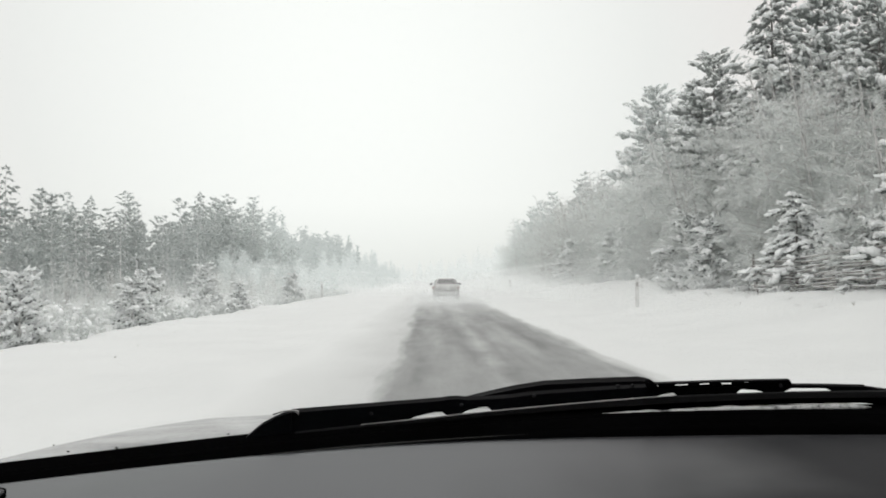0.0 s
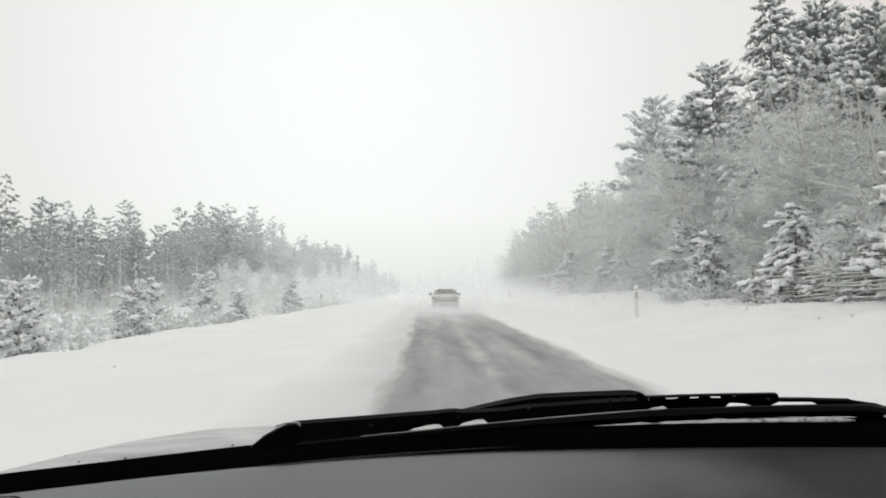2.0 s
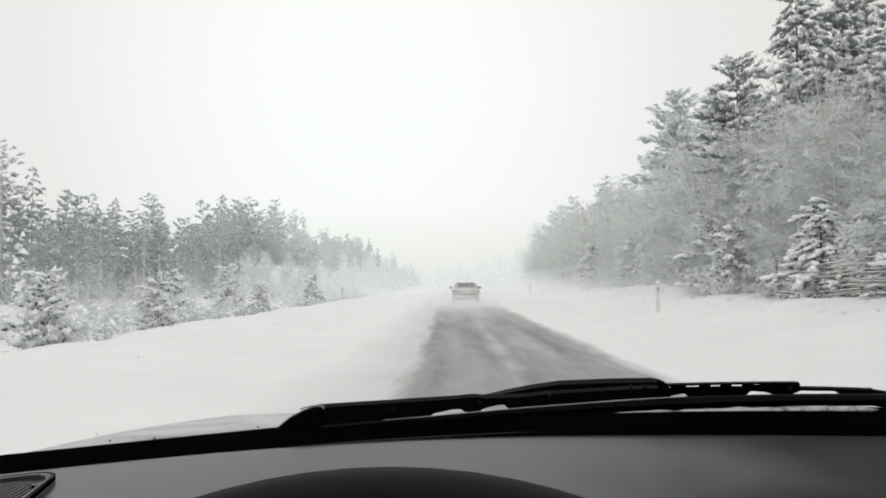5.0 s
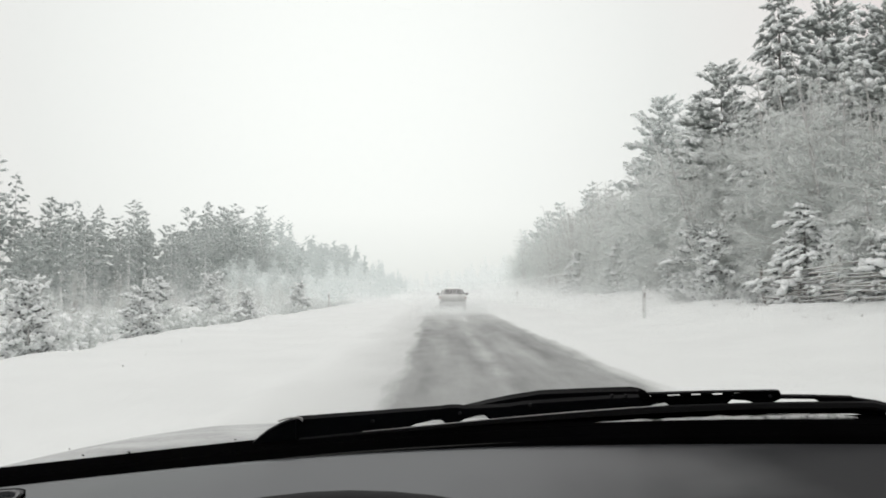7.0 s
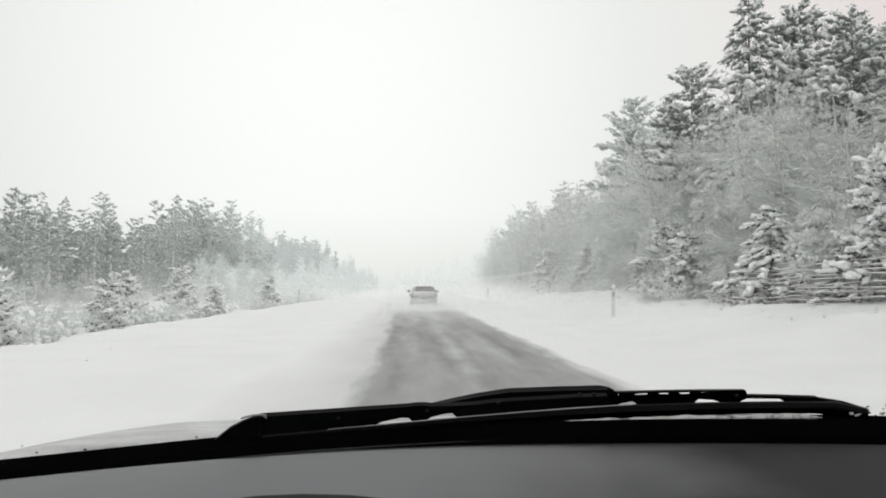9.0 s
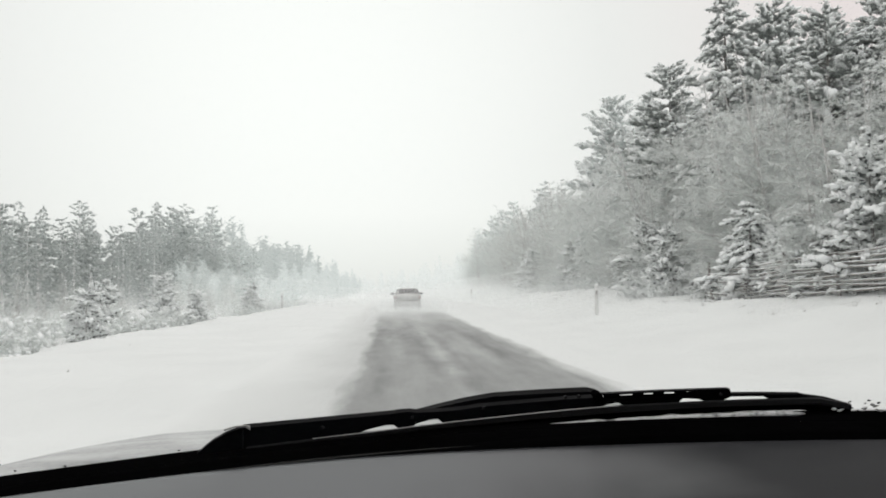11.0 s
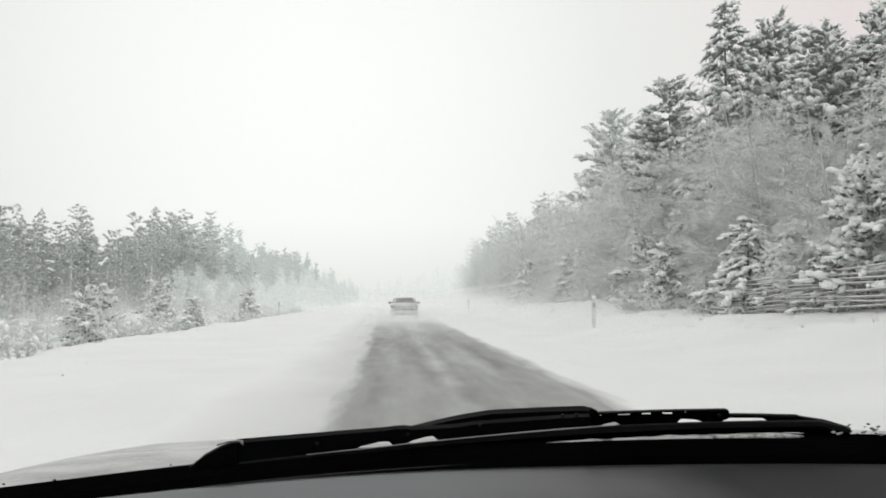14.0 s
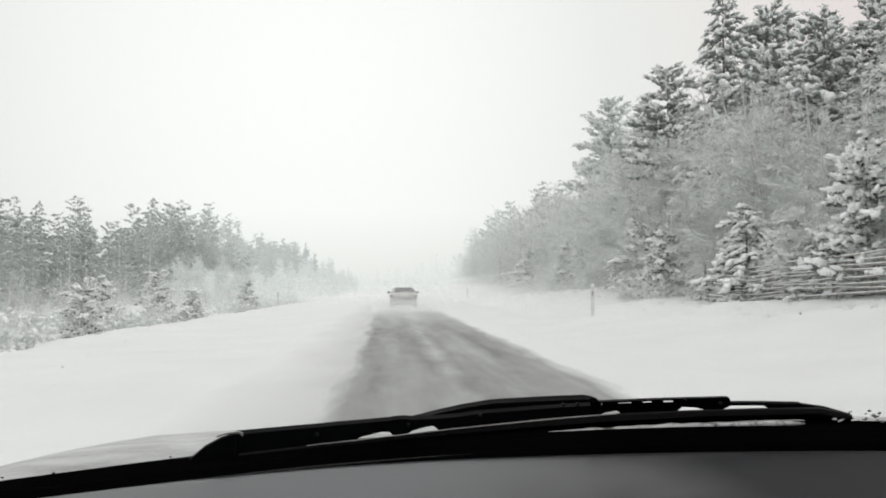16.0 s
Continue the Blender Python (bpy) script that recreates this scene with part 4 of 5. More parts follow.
# ---- trees and bushes ----
def conifer(name, seed, h, crown0, shape, limbs, per_limb, snowy, needle_mat, snow_mat, trunk_mat, label, sub=1, spike=10, thick=1.0, load=1.35, lumps=5, spread=1.0, fur=1.0):
    """Pine or spruce: tapered trunk, whorls of limbs with needle shoots and pillows of snow."""
    rng = np.random.default_rng(seed)
    ob = thing(name, label, "tree")
    wood, green, white = Bits(), Bits(), Bits()
    bend = rng.uniform(-0.025, 0.025, 2)
    zs = np.linspace(-0.3, h, 9)
    mid = lambda z: np.stack([bend[0] * h * np.sin(z / h * 2.2), bend[1] * h * np.sin(z / h * 1.7), z], -1)
    tube(wood, mid(zs), (0.012 * h + 0.02) * (1 - zs.clip(0) / h * 0.93), 8)
    for k in range(limbs):
        f = crown0 + (1 - crown0) * ((k + rng.uniform(0, 0.9)) / limbs)
        f = min(f, 0.985)
        g = (f - crown0) / (1 - crown0)
        if shape == "pine":
            r = h * 0.17 * (0.35 + 0.65 * np.sin(np.pi * min(1, 0.25 + 0.72 * g))) * (1 - 0.45 * g ** 3)
            rise = -0.2 + 0.8 * g + rng.uniform(-0.35, 0.35)
        else:
            r = h * 0.20 * (1 - g) ** 0.8 + 0.12
            rise = -0.5 + 0.85 * g + rng.uniform(-0.3, 0.3)
        L = spread * r * rng.uniform(0.65, 1.15)
        az = k * 2.399 + rng.uniform(-0.5, 0.5)
        out = np.array([np.cos(az), np.sin(az), 0])
        root = mid(np.array([f * h]))[0]
        s = np.linspace(0, 1, 4)
        line = root + out * (L * s)[:, None] + np.array([0, 0, 1.0]) * (L * (rise * s - 0.18 * s * s))[:, None]
        tube(wood, line, 0.004 * h * (1 - 0.8 * s) * (1.15 - g), 4)
        side = np.array([-out[1], out[0], 0])
        # fingers of needles set along the limb, each with its ridge of snow
        n_c = max(3, int(round(per_limb * (0.45 + 0.55 * min(1, L / (0.15 * h))))))
        for c in range(n_c):
            u = 0.08 + 0.92 * (c + rng.uniform(0.0, 1.0)) / n_c
            turn = (1 if c % 2 else -1) * rng.uniform(0.2, 1.3) * (1.15 - 0.7 * u)
            size = (0.22 + 0.15 * L) * rng.uniform(0.6, 1.25) * thick
            at = root + out * L * u + np.array([0, 0, L * (rise * u - 0.18 * u * u) + rng.normal(0, 0.22) * size])
            tip = rng.uniform(-0.35, 0.65) if shape == "pine" else rng.uniform(-0.85, 0.15)
            a = unit((out * math.cos(turn) + side * math.sin(turn) + np.array([0, 0, tip + 0.25 * rise]))[None])[0]
            half = size * 0.5
            pad(green, rng, at + a * half * 0.7, a, half * 0.85 * fur, rng.uniform(0.40, 0.60), 1, rng.uniform(0.45, 0.65))
            s_u = rng.uniform(0.0, 1.0, (spike, 1))
            b0 = at + a * size * s_u + rng.normal(0, 0.10, (spike, 3)) * size
            dirs = unit(a * 0.7 + rng.normal(0, 0.60, (spike, 3)) + np.array([0, 0, 0.1 if shape == "pine" else -0.3]))
            slivers(green, b0, b0 + dirs * size * fur * rng.uniform(0.25, 0.60, (spike, 1)), size * 0.15 * fur)
            for q in range(lumps):
                if rng.uniform() < snowy:
                    w = (q + rng.uniform(0.1, 0.9)) / lumps
                    long = half * load * rng.uniform(0.45, 0.95) / lumps ** 0.6
                    lean = unit((a + rng.normal(0, 0.35, 3))[None])[0]
                    pad(white, rng, at + a * size * (0.05 + 0.95 * w) + np.array([0, 0, half * rng.uniform(0.22, 0.55)]) + out * half * rng.uniform(0.0, 0.35) + side * rng.normal(0, 0.22) * half, lean, long, rng.uniform(0.30, 0.55), sub, rng.uniform(0.40, 0.70))
    top = mid(np.array([h * 0.985]))[0]
    d = unit(rng.normal(0, 1, (18, 3)) * np.array([1, 1, 0.5]) + np.array([0, 0, 1.1]))
    spikes(green, np.repeat(top[None], 18, 0), top + d * 0.022 * h * rng.uniform(0.6, 1.3, (18, 1)), 0.05)
    wood.object("trunk", trunk_mat, ob)
    green.object("crown", needle_mat, ob)
    if white.n:
        white.object("snow_load", snow_mat, ob, "", True)["kind"] = "stuff"
    return ob


def leafless(name, seed, h, stems, twigs, mat, wood_mat, label, wide=0.42, droop=0.25, tw=0.022, n_l=26, gens=5):
    """Bare birch or alder furred with rime: stems, limbs, then very many fine twigs."""
    rng = np.random.default_rng(seed)
    ob = thing(name, label, "tree")
    wood, fine = Bits(), Bits()
    starts, ways, lens = [], [], []
    for s in range(stems):
        lean = rng.normal(0, 0.16, 2)
        hh = h * rng.uniform(0.75, 1.0)
        zs = np.linspace(0, 1, 8)
        foot = np.array([rng.uniform(-0.5, 0.5), rng.uniform(-0.5, 0.5), -0.25])
        line = foot + np.stack([lean[0] * hh * zs ** 1.4, lean[1] * hh * zs ** 1.4, hh * zs], -1)
        tube(wood, line, 0.009 * hh * (1 - 0.92 * zs) + 0.006, 6)
        for k in range(n_l):
            g = 0.10 + 0.88 * (k + rng.uniform(0, 1)) / n_l
            p = foot + np.array([lean[0] * hh * g ** 1.4, lean[1] * hh * g ** 1.4, hh * g])
            L = wide * h * (0.55 + 0.6 * np.sin(np.pi * min(1, g * 0.9 + 0.12))) * (1 - 0.55 * g ** 2) * rng.uniform(0.6, 1.0) * 0.75
            az = k * 2.399 + rng.uniform(-0.6, 0.6)
            out = np.array([np.cos(az), np.sin(az), rng.uniform(0.25, 0.9)])
            s4 = np.linspace(0, 1, 5)
            limb = p + out * (L * s4)[:, None] - np.array([0, 0, 1.0]) * (droop * L * s4 ** 2.2)[:, None]
            tube(wood, limb, 0.0035 * hh * (1 - 0.85 * s4) * (1.1 - g) + 0.004, 4)
            m = max(6, int(twigs * L / (wide * h)))
            u = rng.uniform(0.15, 1.0, (m, 1))
            starts.append(p + out * L * u - np.array([0, 0, 1.0]) * droop * L * u ** 2.2)
            ways.append(unit(np.array([out[0], out[1], 0.2]) * 0.8 + rng.normal(0, 0.62, (m, 3))))
            lens.append(rng.uniform(0.35, 1.0, (m, 1)) * 0.36 * L)
    st, wy, ln = np.concatenate(starts), np.concatenate(ways), np.concatenate(lens)
    mid = st + wy * ln
    spikes(fine, st, mid, tw * 1.2)
    for g in range(gens):
        u = rng.uniform(0.15, 1.0, (len(st), 1))
        b = st + wy * ln * u
        d = unit(wy * 0.8 + rng.normal(0, 0.55, wy.shape) + np.array([0, 0, -droop * 0.6]))
        slivers(fine, b, b + d * ln * rng.uniform(0.3, 0.65, (len(st), 1)), tw * 1.15)
    wood.object("trunk", wood_mat, ob)
    fine.object("twigs", mat, ob)
    return ob


def shrub(name, seed, h, w, stems, pads, mat, label):
    rng = np.random.default_rng(seed)
    ob = thing(name, label, "bush")
    fine, white = Bits(), Bits()
    az = rng.uniform(0, 2 * np.pi, stems)
    r0 = rng.uniform(0, 0.35 * w, stems)
    foot = np.stack([np.cos(az) * r0, np.sin(az) * r0, np.full(stems, -0.1)], -1)
    way = unit(np.stack([np.cos(az) * rng.uniform(0, 0.9, stems), np.sin(az) * rng.uniform(0, 0.9, stems), rng.uniform(0.5, 1.2, stems)], -1))
    ln = h * rng.uniform(0.55, 1.05, (stems, 1))
    spikes(fine, foot, foot + way * ln, 0.03)
    for k in range(14):
        u = rng.uniform(0.25, 1.0, (stems, 1))
        b = foot + way * ln * u
        d = unit(way * 0.5 + rng.normal(0, 0.7, way.shape))
        spikes(fine, b, b + d * ln * rng.uniform(0.15, 0.42, (stems, 1)), 0.018)
    for k in range(pads):
        i = rng.integers(stems)
        u = rng.uniform(0.25, 0.95)
        c = foot[i] + way[i] * ln[i] * u + rng.normal(0, 0.10 * h, 3)
        c[2] = max(c[2], 0.08)
        pad(white, rng, c, np.array([rng.normal(), rng.normal(), rng.normal() * 0.5]), h * rng.uniform(0.04, 0.11), rng.uniform(0.4, 0.65), 1)
    fine.object("twigs", mat, ob)
    white.object("snow_load", clump_snow, ob, "", True)["kind"] = "stuff"
    return ob


FROST_LOADS = [clump_snow, clump_snow, clump_snow, clump_snow]
PLANTED = set()


def plant(ob, x, y, scale=1.0, turn=0.0, sink=0.0, group="", squash=1.0):
    """Sets the first one down itself, later ones as copies."""
    m = pose(x, y, ground_z(x, y) - sink, 0, 0, turn) @ Matrix.Diagonal((scale, scale, scale * squash, 1))
    if ob.name in PLANTED:
        made = copy_thing(ob, m @ Matrix.Diagonal((*(1 / c for c in ob.scale), 1)))
    else:
        PLANTED.add(ob.name)
        ob.matrix_world = m
        made = ob
    if group:
        made["group"] = group
    # paler tones farther along the road, haze put into the colour
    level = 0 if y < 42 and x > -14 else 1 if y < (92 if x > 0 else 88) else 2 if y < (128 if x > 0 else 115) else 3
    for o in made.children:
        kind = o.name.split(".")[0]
        table = {"crown": HAZE_NEEDLES, "twigs": RIME_HAZE_TWIGS, "trunk": HAZE_BARK, "snow_load": FROST_LOADS}[kind]
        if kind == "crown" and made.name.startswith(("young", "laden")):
            table = [young_needles, HAZE_NEEDLES[0], HAZE_NEEDLES[1], HAZE_NEEDLES[2]]
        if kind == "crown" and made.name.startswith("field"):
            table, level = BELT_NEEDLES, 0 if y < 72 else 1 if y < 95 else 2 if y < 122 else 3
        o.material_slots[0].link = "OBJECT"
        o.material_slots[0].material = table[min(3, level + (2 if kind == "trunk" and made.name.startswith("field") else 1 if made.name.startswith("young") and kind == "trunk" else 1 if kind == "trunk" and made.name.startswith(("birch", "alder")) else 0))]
    return made


# near kinds
PINE = [conifer("pine_tree", 10 + k, 15.0, (0.30, 0.38, 0.24)[k], "pine", 96, 8, 0.97, needles, clump_snow, bark, "tall pine with dark needles and lumps of snow", spike=8, thick=1.25, load=1.6, lumps=2, spread=1.2) for k in range(3)]
SPRUCE = [conifer("spruce_tree", 20 + k, 14.5, 0.08, "spruce", 120, 8, 0.97, needles, clump_snow, bark, "tall spruce with snow-laden drooping branches", spike=8, thick=1.2, load=1.6, lumps=2, spread=1.1) for k in range(2)]
YOUNG = [conifer("young_pine", 30 + k, 3.0, 0.02, "pine", 37, 5, 0.97, needles, clump_snow, bark, "young pine bowed under heavy fresh snow", sub=1, spike=8, thick=1.15, load=2.9, lumps=7, spread=2.0, fur=0.55) for k in range(3)]
LADEN = [conifer("laden_spruce", 35 + k, 5.0, 0.03, ("spruce", "pine", "spruce")[k], (46, 52, 38)[k], 6, 0.98, needles, clump_snow, bark, "small spruce bowed under thick white snow", sub=1, spike=8, thick=1.25, load=2.9, lumps=6, spread=(1.75, 1.9, 1.5)[k], fur=0.6) for k in range(3)]
BIRCH = [leafless("birch_tree", 40 + k, 9.0, 4, 36, rime_twigs, bark, "leafless birch furred with grey-white rime", tw=0.022, gens=6) for k in range(3)]
ALDER = [leafless("alder_tree", 50 + k, 6.0, 4, 30, rime_twigs, bark, "leafless alder thicket frosted over its fine twigs", 0.5, 0.45, tw=0.0185, gens=6) for k in range(2)]
BUSH = [shrub("bush", 60 + k, 1.6, 2.0, 30, 66, (rime_twigs, dark_twigs, rime_twigs)[k], "low bare bush weighed down by snow lumps") for k in range(3)]
FAR_BIRCH = [leafless("far_birch", 46 + k, 9.0, 4, 16, rime_twigs, bark, "leafless birch furred with grey-white rime", tw=0.04, n_l=18, gens=6) for k in range(2)]
# middle distance kinds, their colour paled to stand for haze
MID_PINE = [conifer("rimed_pine", 70 + k, 13.0, (0.10, 0.16, 0.22)[k], "pine", 54, 6, 0.8, needles, clump_snow, bark, "grey pine at the wood's edge, paled for haze", spike=4, thick=1.35, load=1.2, lumps=1, spread=1.25) for k in range(3)]
MID_SPRUCE = [conifer("rimed_spruce", 80 + k, 12.0, 0.06, "spruce", 60, 6, 0.8, needles, clump_snow, bark, "grey spruce at the wood's edge, paled for haze", spike=4, thick=1.3, load=1.2, lumps=1, spread=1.1) for k in range(2)]
BELT_PINE = [conifer("field_pine", 100 + k, (13.0, 12.0, 13.5, 11.0, 12.5)[k], (0.22, 0.32, 0.12, 0.05, 0.40)[k], "pine", (46, 38, 48, 44, 34)[k], 5, 0.22, needles, clump_snow, bark, "grey pine in the belt across the snowy field",
                     spike=7, thick=(1.45, 1.6, 1.4, 1.5, 1.55)[k], load=0.7, lumps=1, spread=(1.0, 1.5, 0.95, 1.25, 1.6)[k]) for k in range(5)]
BELT_SPRUCE = [conifer("field_spruce", 110, 12.5, 0.05, "spruce", 52, 5, 0.22, needles, clump_snow, bark, "grey spruce in the belt across the snowy field", spike=6, thick=1.35, load=0.9, lumps=1, spread=1.1)]
BARE_PINE = [conifer("tall_bare_pine", 90 + k, 16.0, 0.62, "pine", 22, 4, 0.4, needles, clump_snow, bark, "tall thin pine with a bare trunk and high crown", spike=6, thick=1.2, lumps=1) for k in range(2)]

rng = random.Random(5)

# right-hand wood: tall conifers behind, rimed birches and alders before them
y, count = 20.0, 0
while y < 122:
    count += 1
    kind = rng.choice((SPRUCE if count % 5 in (1, 2, 4) else PINE) if y < 60 else MID_PINE + MID_SPRUCE)
    plant(kind, 16.5 + rng.uniform(-1.2, 2.0), y + rng.uniform(-1, 1), rng.uniform(0.70, 1.02), rng.uniform(0, 360), 0.1, "conifers of the roadside wood")
    if rng.random() < 0.7:
        plant(rng.choice(PINE + SPRUCE if y < 45 else MID_PINE), 21.5 + rng.uniform(-1.5, 2.0), y + rng.uniform(-2, 2), rng.uniform(0.80, 1.06), rng.uniform(0, 360), 0.1, "conifers of the roadside wood")
    y += 4.2 + 0.035 * y
for k in range(18):
    y = 15 + 62 * (k / 18) ** 1.3
    plant(rng.choice(ALDER), 12.4 + rng.uniform(-0.5, 0.7), y + rng.uniform(-1, 1), rng.uniform(0.4, 0.72), rng.uniform(0, 360), 0.1, "frosted alders before the wood")
y = 15.5
while y < 125:
    kind = rng.choice(BIRCH + ALDER if y < 60 else FAR_BIRCH)
    s = rng.uniform(0.75, 1.08)
    plant(kind, 13.6 + rng.uniform(-0.9, 1.1), y + rng.uniform(-0.8, 0.8), s, rng.uniform(0, 360), 0.1, "rimed birches by the road")
    if rng.random() < 0.85:
        plant(rng.choice(BIRCH if y < 60 else FAR_BIRCH), 15.2 + rng.uniform(-0.6, 0.8), y + rng.uniform(-1.5, 1.5), rng.uniform(0.9, 1.25), rng.uniform(0, 360), 0.1, "rimed birches by the road")
    y += 1.5 + 0.03 * y
for x, y, s in ((12.2, 18.6, 0.8), (12.0, 20.4, 0.5), (11.8, 24.6, 0.84), (12.5, 26.4, 0.66), (12.0, 23.0, 0.48), (12.3, 29.5, 0.42), (12.2, 35.4, 0.86), (12.6, 37.8, 0.7), (11.9, 39.5, 0.45), (12.5, 50.0, 0.8), (12.2, 66.0, 0.9)):
    plant(rng.choice(LADEN), x, y, s, rng.uniform(0, 360), 0.1, "snow-laden spruces before the wood", rng.uniform(0.8, 1.05))
for x, y, s in ((12.3, 21.8, 0.9), (12.2, 33.0, 1.0), (12.4, 52.0, 1.1)):
    plant(rng.choice(YOUNG), x, y, s, rng.uniform(0, 360), 0.1, "young snowy pines")
for k in range(26):
    y = 15 + 85 * (k / 26) ** 1.2
    plant(rng.choice(BUSH), 12.2 + rng.uniform(-0.7, 0.9), y + rng.uniform(-1, 1), rng.uniform(0.4, 0.75), rng.uniform(0, 360), 0.05, "snowy roadside bushes")

# left-hand side: bushes in the ditch, young spruces, a line of conifers paled for haze
for k in range(70):
    y = 14 + 95 * (k / 70) ** 1.3
    if 44 < y < 56:
        continue
    plant(rng.choice(BUSH), -10.2 - rng.uniform(0, 6.0), y + rng.uniform(-1, 1), rng.uniform(0.45, 1.0), rng.uniform(0, 360), 0.05, "snowy ditch bushes")
for x, y, s in ((-10.6, 20.0, 0.75), (-10.2, 26.5, 0.72), (-12.2, 33.0, 0.85), (-10.2, 41.0, 0.62), (-14.0, 48.0, 1.0), (-10.8, 60.0, 0.85)):
    plant(rng.choice(YOUNG), x, y, s, rng.uniform(0, 360), 0.05, "young snowy pines")
for k in range(34):
    y = 34 + k * 2.6
    plant(rng.choice(FAR_BIRCH), -19.5 + rng.uniform(-3.0, 3.5), y, rng.uniform(0.2, 0.42), rng.uniform(0, 360), 0.1, "frosted alders beyond the ditch")
y = 50.0
while y < 150:
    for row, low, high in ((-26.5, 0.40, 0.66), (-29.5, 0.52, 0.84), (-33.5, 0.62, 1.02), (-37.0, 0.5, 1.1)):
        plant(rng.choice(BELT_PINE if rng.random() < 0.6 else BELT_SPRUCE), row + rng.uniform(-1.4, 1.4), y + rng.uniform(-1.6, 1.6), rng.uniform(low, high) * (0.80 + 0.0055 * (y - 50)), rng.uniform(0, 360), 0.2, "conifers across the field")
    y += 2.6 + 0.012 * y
for x, y, s in ((-35.5, 58.0, 0.8), (-37.0, 62.0, 0.84), (-33.0, 56.0, 0.74)):
    plant(rng.choice(BARE_PINE), x, y, s, rng.uniform(0, 360), 0.2, "conifers across the field")


# kinds that found no place
for ob in PINE + SPRUCE + YOUNG + LADEN + BIRCH + ALDER + BUSH + FAR_BIRCH + MID_PINE + MID_SPRUCE + BELT_PINE + BELT_SPRUCE + BARE_PINE:
    if ob.name not in PLANTED:
        for o in (*ob.children_recursive, ob):
            bpy.data.objects.remove(o)


# far woods on both sides
def far_wood(seed, spots, mat, label):
    rng = np.random.default_rng(seed)
    green = Bits()
    for x, y, h in spots:
        z0 = ground_z(x, y)
        n = 88
        low, fat, blunt = rng.uniform(0.0, 0.3), rng.uniform(0.14, 0.30), rng.uniform(0.3, 0.8)
        h = h * rng.uniform(0.6, 1.08)
        g = rng.uniform(0, 1, n)
        az = rng.uniform(0, 6.283, n)
        r = h * fat * (1 - g) ** blunt * rng.uniform(0.5, 1.0, n) + 0.1
        zz = z0 + (low + (1 - low) * g) * h
        b = np.stack([x + np.cos(az) * r * 0.2, y + np.sin(az) * r * 0.2, zz], -1)
        t = np.stack([x + np.cos(az) * (r + 0.5), y + np.sin(az) * (r + 0.5), zz + rng.uniform(-0.9, 0.9, n)], -1)
        spikes(green, b, t, 0.12 * h * (1.1 - g))
        spikes(green, np.array([[x, y, z0 - 0.2]]), np.array([[x, y, z0 + h]]), 0.3)
    ob = green.object("far_wood", mat, None)
    return tagged(ob, label, "wood", kind="stuff")


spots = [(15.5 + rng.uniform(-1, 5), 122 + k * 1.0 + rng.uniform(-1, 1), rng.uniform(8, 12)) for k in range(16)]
far_wood(1, spots, pale_distance, "conifer wood farther along the road, haze in its pale glow")
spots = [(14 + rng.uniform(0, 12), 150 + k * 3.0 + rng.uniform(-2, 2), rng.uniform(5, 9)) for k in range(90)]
far_wood(6, spots, white_distance, "wood farther along the road, whitened for haze")
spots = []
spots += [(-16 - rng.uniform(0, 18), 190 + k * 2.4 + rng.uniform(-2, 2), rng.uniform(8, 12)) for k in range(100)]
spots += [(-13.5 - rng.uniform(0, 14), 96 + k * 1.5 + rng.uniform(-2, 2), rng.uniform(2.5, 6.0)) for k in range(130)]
far_wood(2, spots, pale_distance, "pale woods along the road, glowing to paint in haze")
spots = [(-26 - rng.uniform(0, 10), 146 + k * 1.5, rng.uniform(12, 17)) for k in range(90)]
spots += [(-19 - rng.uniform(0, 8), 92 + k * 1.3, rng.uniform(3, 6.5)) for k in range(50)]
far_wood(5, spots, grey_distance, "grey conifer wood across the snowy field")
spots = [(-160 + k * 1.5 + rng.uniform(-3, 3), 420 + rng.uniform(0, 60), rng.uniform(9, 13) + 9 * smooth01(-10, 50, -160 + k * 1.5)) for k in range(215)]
far_wood(3, spots, white_distance, "wood across the end of the road, whitened for haze")


def grass_tufts(seed, n):
    rr = np.random.default_rng(seed)
    bits = Bits()
    for k in range(n):
        y = 14 + 60 * rr.uniform() ** 1.5
        x = 12.0 - 3.4 * rr.uniform() ** 1.7
        z = ground_z(x, y)
        m = rr.integers(5, 12)
        foot = np.stack([np.full(m, x) + rr.normal(0, 0.05, m), np.full(m, y) + rr.normal(0, 0.05, m), np.full(m, z - 0.02)], -1)
        spikes(bits, foot, foot + np.stack([rr.normal(0, 0.06, m), rr.normal(0, 0.06, m), rr.uniform(0.04, 0.14, m)], -1), 0.010)
    return tagged(bits.object("dry_grass", dark_twigs, None), "withered grass tufts poking out of the snow bank", "grass", kind="stuff")


grass_tufts(8, 180)


def snow_clods(seed, n):
    """Small dirty clods thrown by the plough along the verge."""
    rr = np.random.default_rng(seed)
    bits = Bits()
    for k in range(n):
        y = 7 + 45 * rr.uniform() ** 1.6
        x = rr.uniform(-9.5, -3.2) if rr.uniform() < 0.6 else rr.uniform(4.6, 9.0)
        s = rr.uniform(0.008, 0.028)
        pad(bits, rr, np.array([x, y, ground_z(x, y) + 0.2 * s]), np.array([rr.normal(), rr.normal(), 0.1]), s, rr.uniform(0.4, 0.7), 1, 0.7)
    return tagged(bits.object("snow_clods", slush_grey, None, "", True), "small grey clods of dirty snow on the verge", "snow clods", kind="stuff")


snow_clods(17, 14)


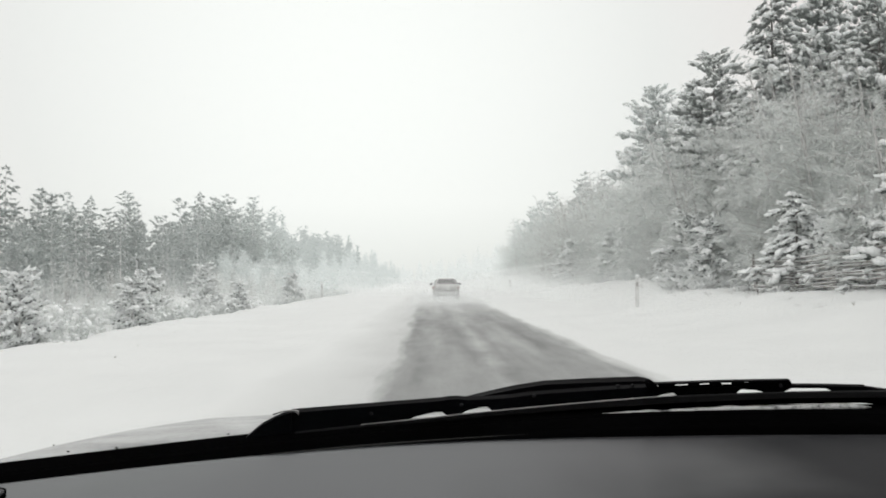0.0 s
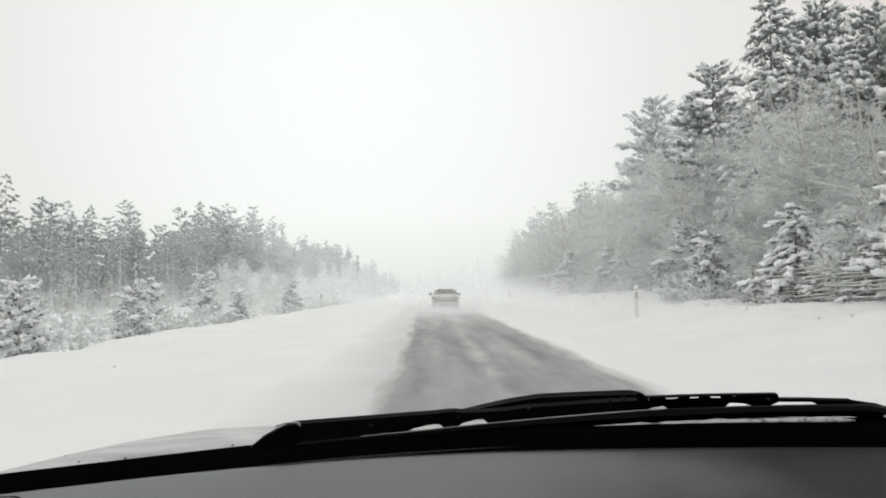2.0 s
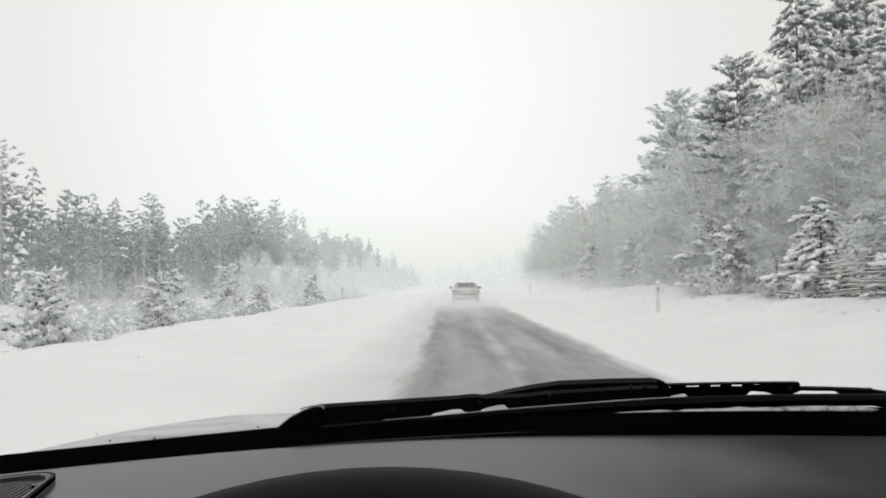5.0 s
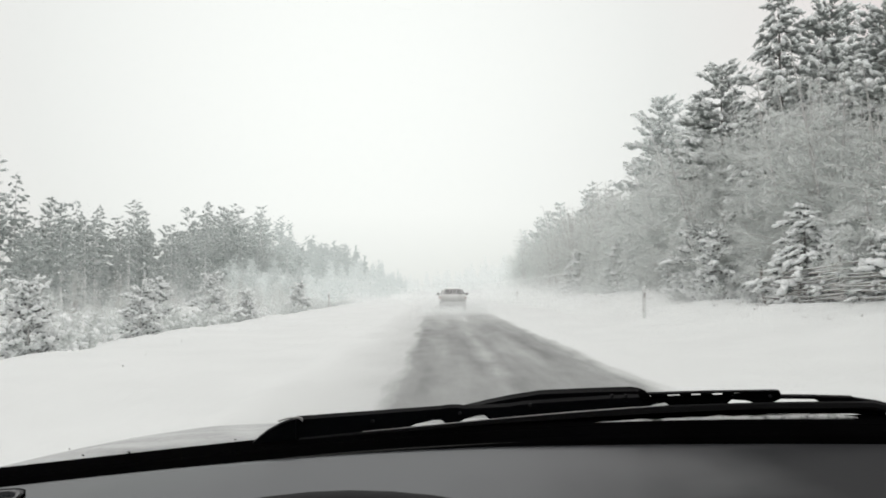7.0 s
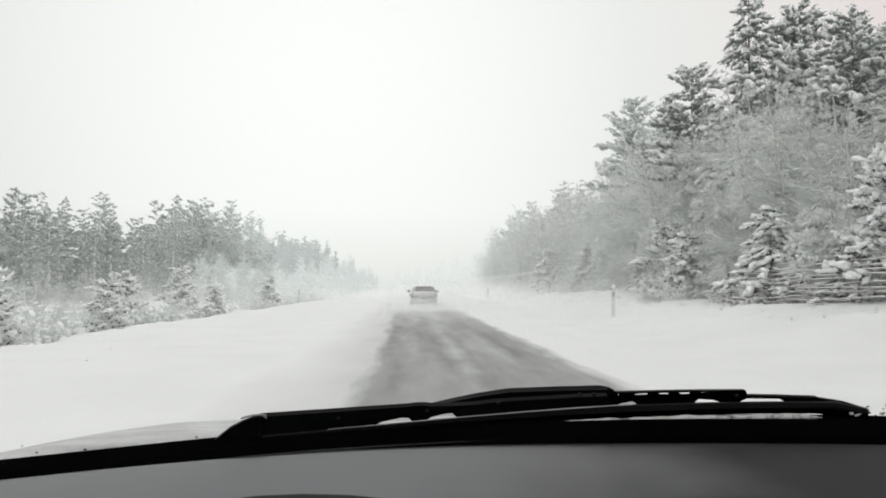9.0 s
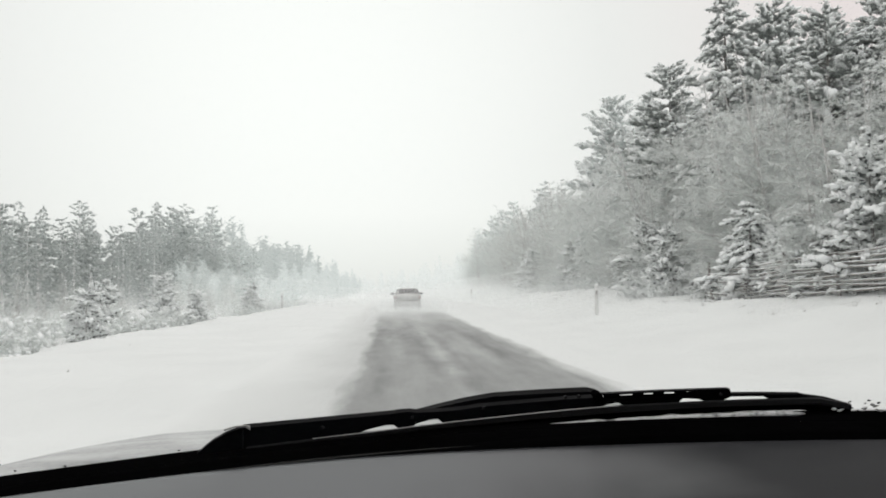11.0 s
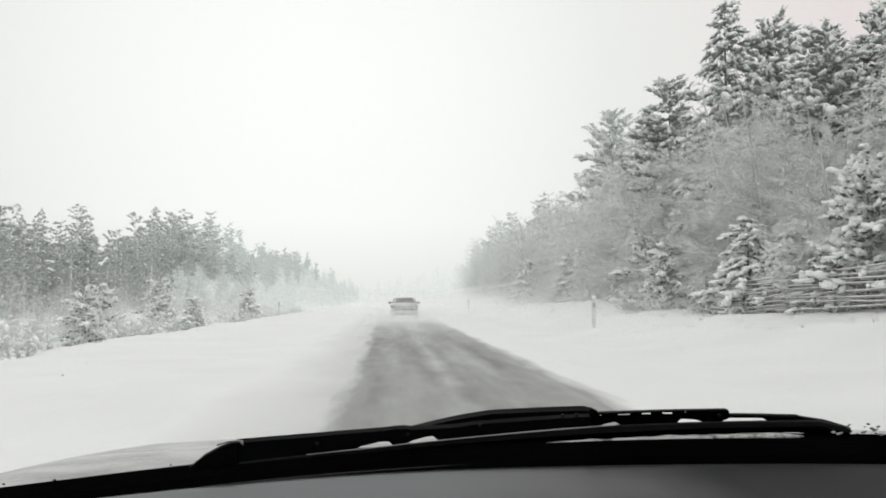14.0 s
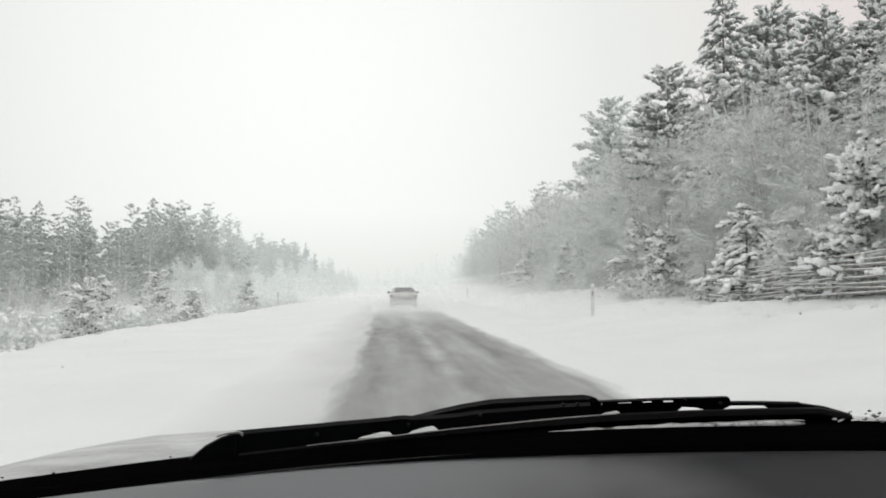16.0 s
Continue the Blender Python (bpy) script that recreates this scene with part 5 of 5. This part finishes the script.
# woods out of view, added to block sky light from bank and dashboard
spots = [(14.5 + rng.uniform(-1, 2), -55 + k * 2.0 + rng.uniform(-0.8, 0.8), rng.uniform(9, 13)) for k in range(34)]
spots += [(12.8 + rng.uniform(-0.6, 0.8), -20 + k * 1.7, rng.uniform(5, 8)) for k in range(20)]
spots += [(18.5 + rng.uniform(-1, 2), -55 + k * 2.0 + rng.uniform(-0.8, 0.8), rng.uniform(14, 18)) for k in range(36)]
spots += [(-30 + rng.uniform(-4, 3), -55 + k * 2.6 + rng.uniform(-0.8, 0.8), rng.uniform(9, 13)) for k in range(38)]
far_wood(4, spots, HAZE_NEEDLES[0], "unseen snow-dusted conifer wood beside and behind the car")


# ---- roadside posts and fence ----
def marker_post(x, y, lean=0.0):
    ob = thing("marker_post", "white roadside marker post standing in the snow", "post", "roadside marker posts")
    bm = bmesh.new()
    add_box(bm, -0.065, 0.065, -0.035, 0.035, -0.25, 1.05, 0.02)
    for v in bm.verts:
        if v.co.z > 1.0:
            v.co.z += 0.05 * (v.co.x / 0.055)
    part("post", bm, post_plastic, ob)
    bm = bmesh.new()
    add_box(bm, -0.03, 0.03, -0.041, -0.036, 0.72, 0.90, 0.002)
    part("reflector", bm, slush_grey, ob)
    b = Bits()
    pad(b, np.random.default_rng(3), np.array([0, 0, 1.08]), np.array([1.0, 0, 0]), 0.085, 0.6)
    b.object("snow_cap", clump_snow, ob, "", True)
    ob.matrix_world = pose(x, y, ground_z(x, y), 0, lean, 0)
    return ob


marker_post(7.4, 27.5)
marker_post(-8.2, 58.0)
marker_post(7.6, 73.5)


def rail_fence(x, y0, y1):
    ob = thing("rail_fence", "weathered wooden rail fence along the wood, topped with snow", "fence")
    n = int((y1 - y0) / 2.6)
    rr = random.Random(9)
    ob.location = (x, y0, ground_z(x, y0))
    inv = ob.matrix_world.inverted()
    back = Matrix.Translation((-x, -y0, -ground_z(x, y0)))
    for k in range(n + 1):
        y = y0 + k * 2.6
        bm = bmesh.new()
        bmesh.ops.create_cone(bm, cap_ends=True, segments=8, radius1=0.06, radius2=0.045, depth=1.6,
                              matrix=pose(x + rr.uniform(-0.05, 0.05), y, ground_z(x, y) + 0.55, rr.uniform(-4, 4), rr.uniform(-4, 4)))
        o = part("post", bm, grey_wood, ob)
        o.matrix_parent_inverse = back
    for k in range(n):
        for j in range(8):
            ya, yb = y0 + k * 2.6 - 0.3, y0 + (k + 1) * 2.6 + 0.3
            za = ground_z(x, ya) + 0.12 + 0.135 * j + rr.uniform(-0.05, 0.05)
            zb = ground_z(x, yb) + 0.15 + 0.135 * j + rr.uniform(-0.06, 0.06)
            b = Bits()
            off = -0.07 + rr.uniform(-0.02, 0.02)
            tube(b, [(x + off, ya, za), (x + off, (ya + yb) / 2, (za + zb) / 2 - 0.02), (x + off, yb, zb)], [0.022, 0.019, 0.016], 6)
            o = b.object("rail", grey_wood, ob, "", True)
            o.matrix_parent_inverse = back
            c = Bits()
            tube(c, [(x + off, ya, za + 0.026), (x + off, (ya + yb) / 2, (za + zb) / 2 + 0.012), (x + off, yb, zb + 0.022)], [0.012, 0.018, 0.012], 5)
            c.object("rail_snow", clump_snow, o, "", True)
    return ob


rail_fence(11.5, 14.0, 27.0)


# ---- loose snow in the wind ----
def flakes(seed, n, x, y, z, fine, label):
    """Thin flakes spread over x and y ranges in wisps, thinning out upwards; z is the mean height over the snow.
    Flakes grow with distance from the camera, to veil like haze.
    """
    rr = np.random.default_rng(seed)
    px, py = [], []
    while len(px) < n:
        m = n * 2
        yy = y[0] * (y[1] / y[0]) ** rr.uniform(0, 1, m)
        xx = rr.uniform(*x, m)
        wisp = 0.5 + 0.5 * np.sin(xx * 0.9 + 2.0 * np.sin(yy * 0.13 + seed)) * np.sin(yy * 0.31 + 1.7 * np.sin(xx * 0.4 + 2 * seed))
        keep = rr.uniform(0, 1, m) < 0.25 + 0.75 * wisp
        px += list(xx[keep])
        py += list(yy[keep])
    px, py = np.array(px[:n]), np.array(py[:n])
    base = np.array([ground_z(a, b) for a, b in zip(px, py)])
    p = np.stack([px, py, base + 0.02 + z * rr.exponential(1.0, n).clip(0, 3.2)], -1)
    size = (fine * py * rr.uniform(0.6, 1.4, n))[:, None]
    a = unit(rr.normal(0, 1, (n, 3)))
    b = unit(np.cross(a, rr.normal(0, 1, (n, 3))))
    vs = np.stack([p + a * size, p - a * size * 0.5 + b * size * 0.8, p - a * size * 0.5 - b * size * 0.8], 1).reshape(-1, 3)
    bits = Bits()
    bits.add(vs, np.arange(3 * n).reshape(-1, 3))
    return tagged(bits.object("blown_snow", clump_snow, None), label, "blown snow", kind="stuff")


flakes(31, 24000, (-1.2, 3.2), (30, 49.2), 0.5, 0.00034, "loose dry snow whirling low over the road")
flakes(35, 14000, (-1.0, 3.0), (45, 49.3), 0.22, 0.0003, "snow spray hanging behind the car ahead")
flakes(36, 9000, (-1.0, 3.0), (40, 49.3), 0.15, 0.0003, "snow spray hanging behind the car ahead")
flakes(32, 110000, (6.0, 13.5), (15, 120), 0.6, 0.00045, "dry snow drifting along the foot of the wood")
flakes(33, 80000, (-27.0, -11.0), (28, 150), 1.1, 0.00045, "dry snow drifting over the field and ditch")
flakes(34, 25000, (-8.0, 10.0), (60, 160), 0.5, 0.00045, "dry snow blowing across the road")
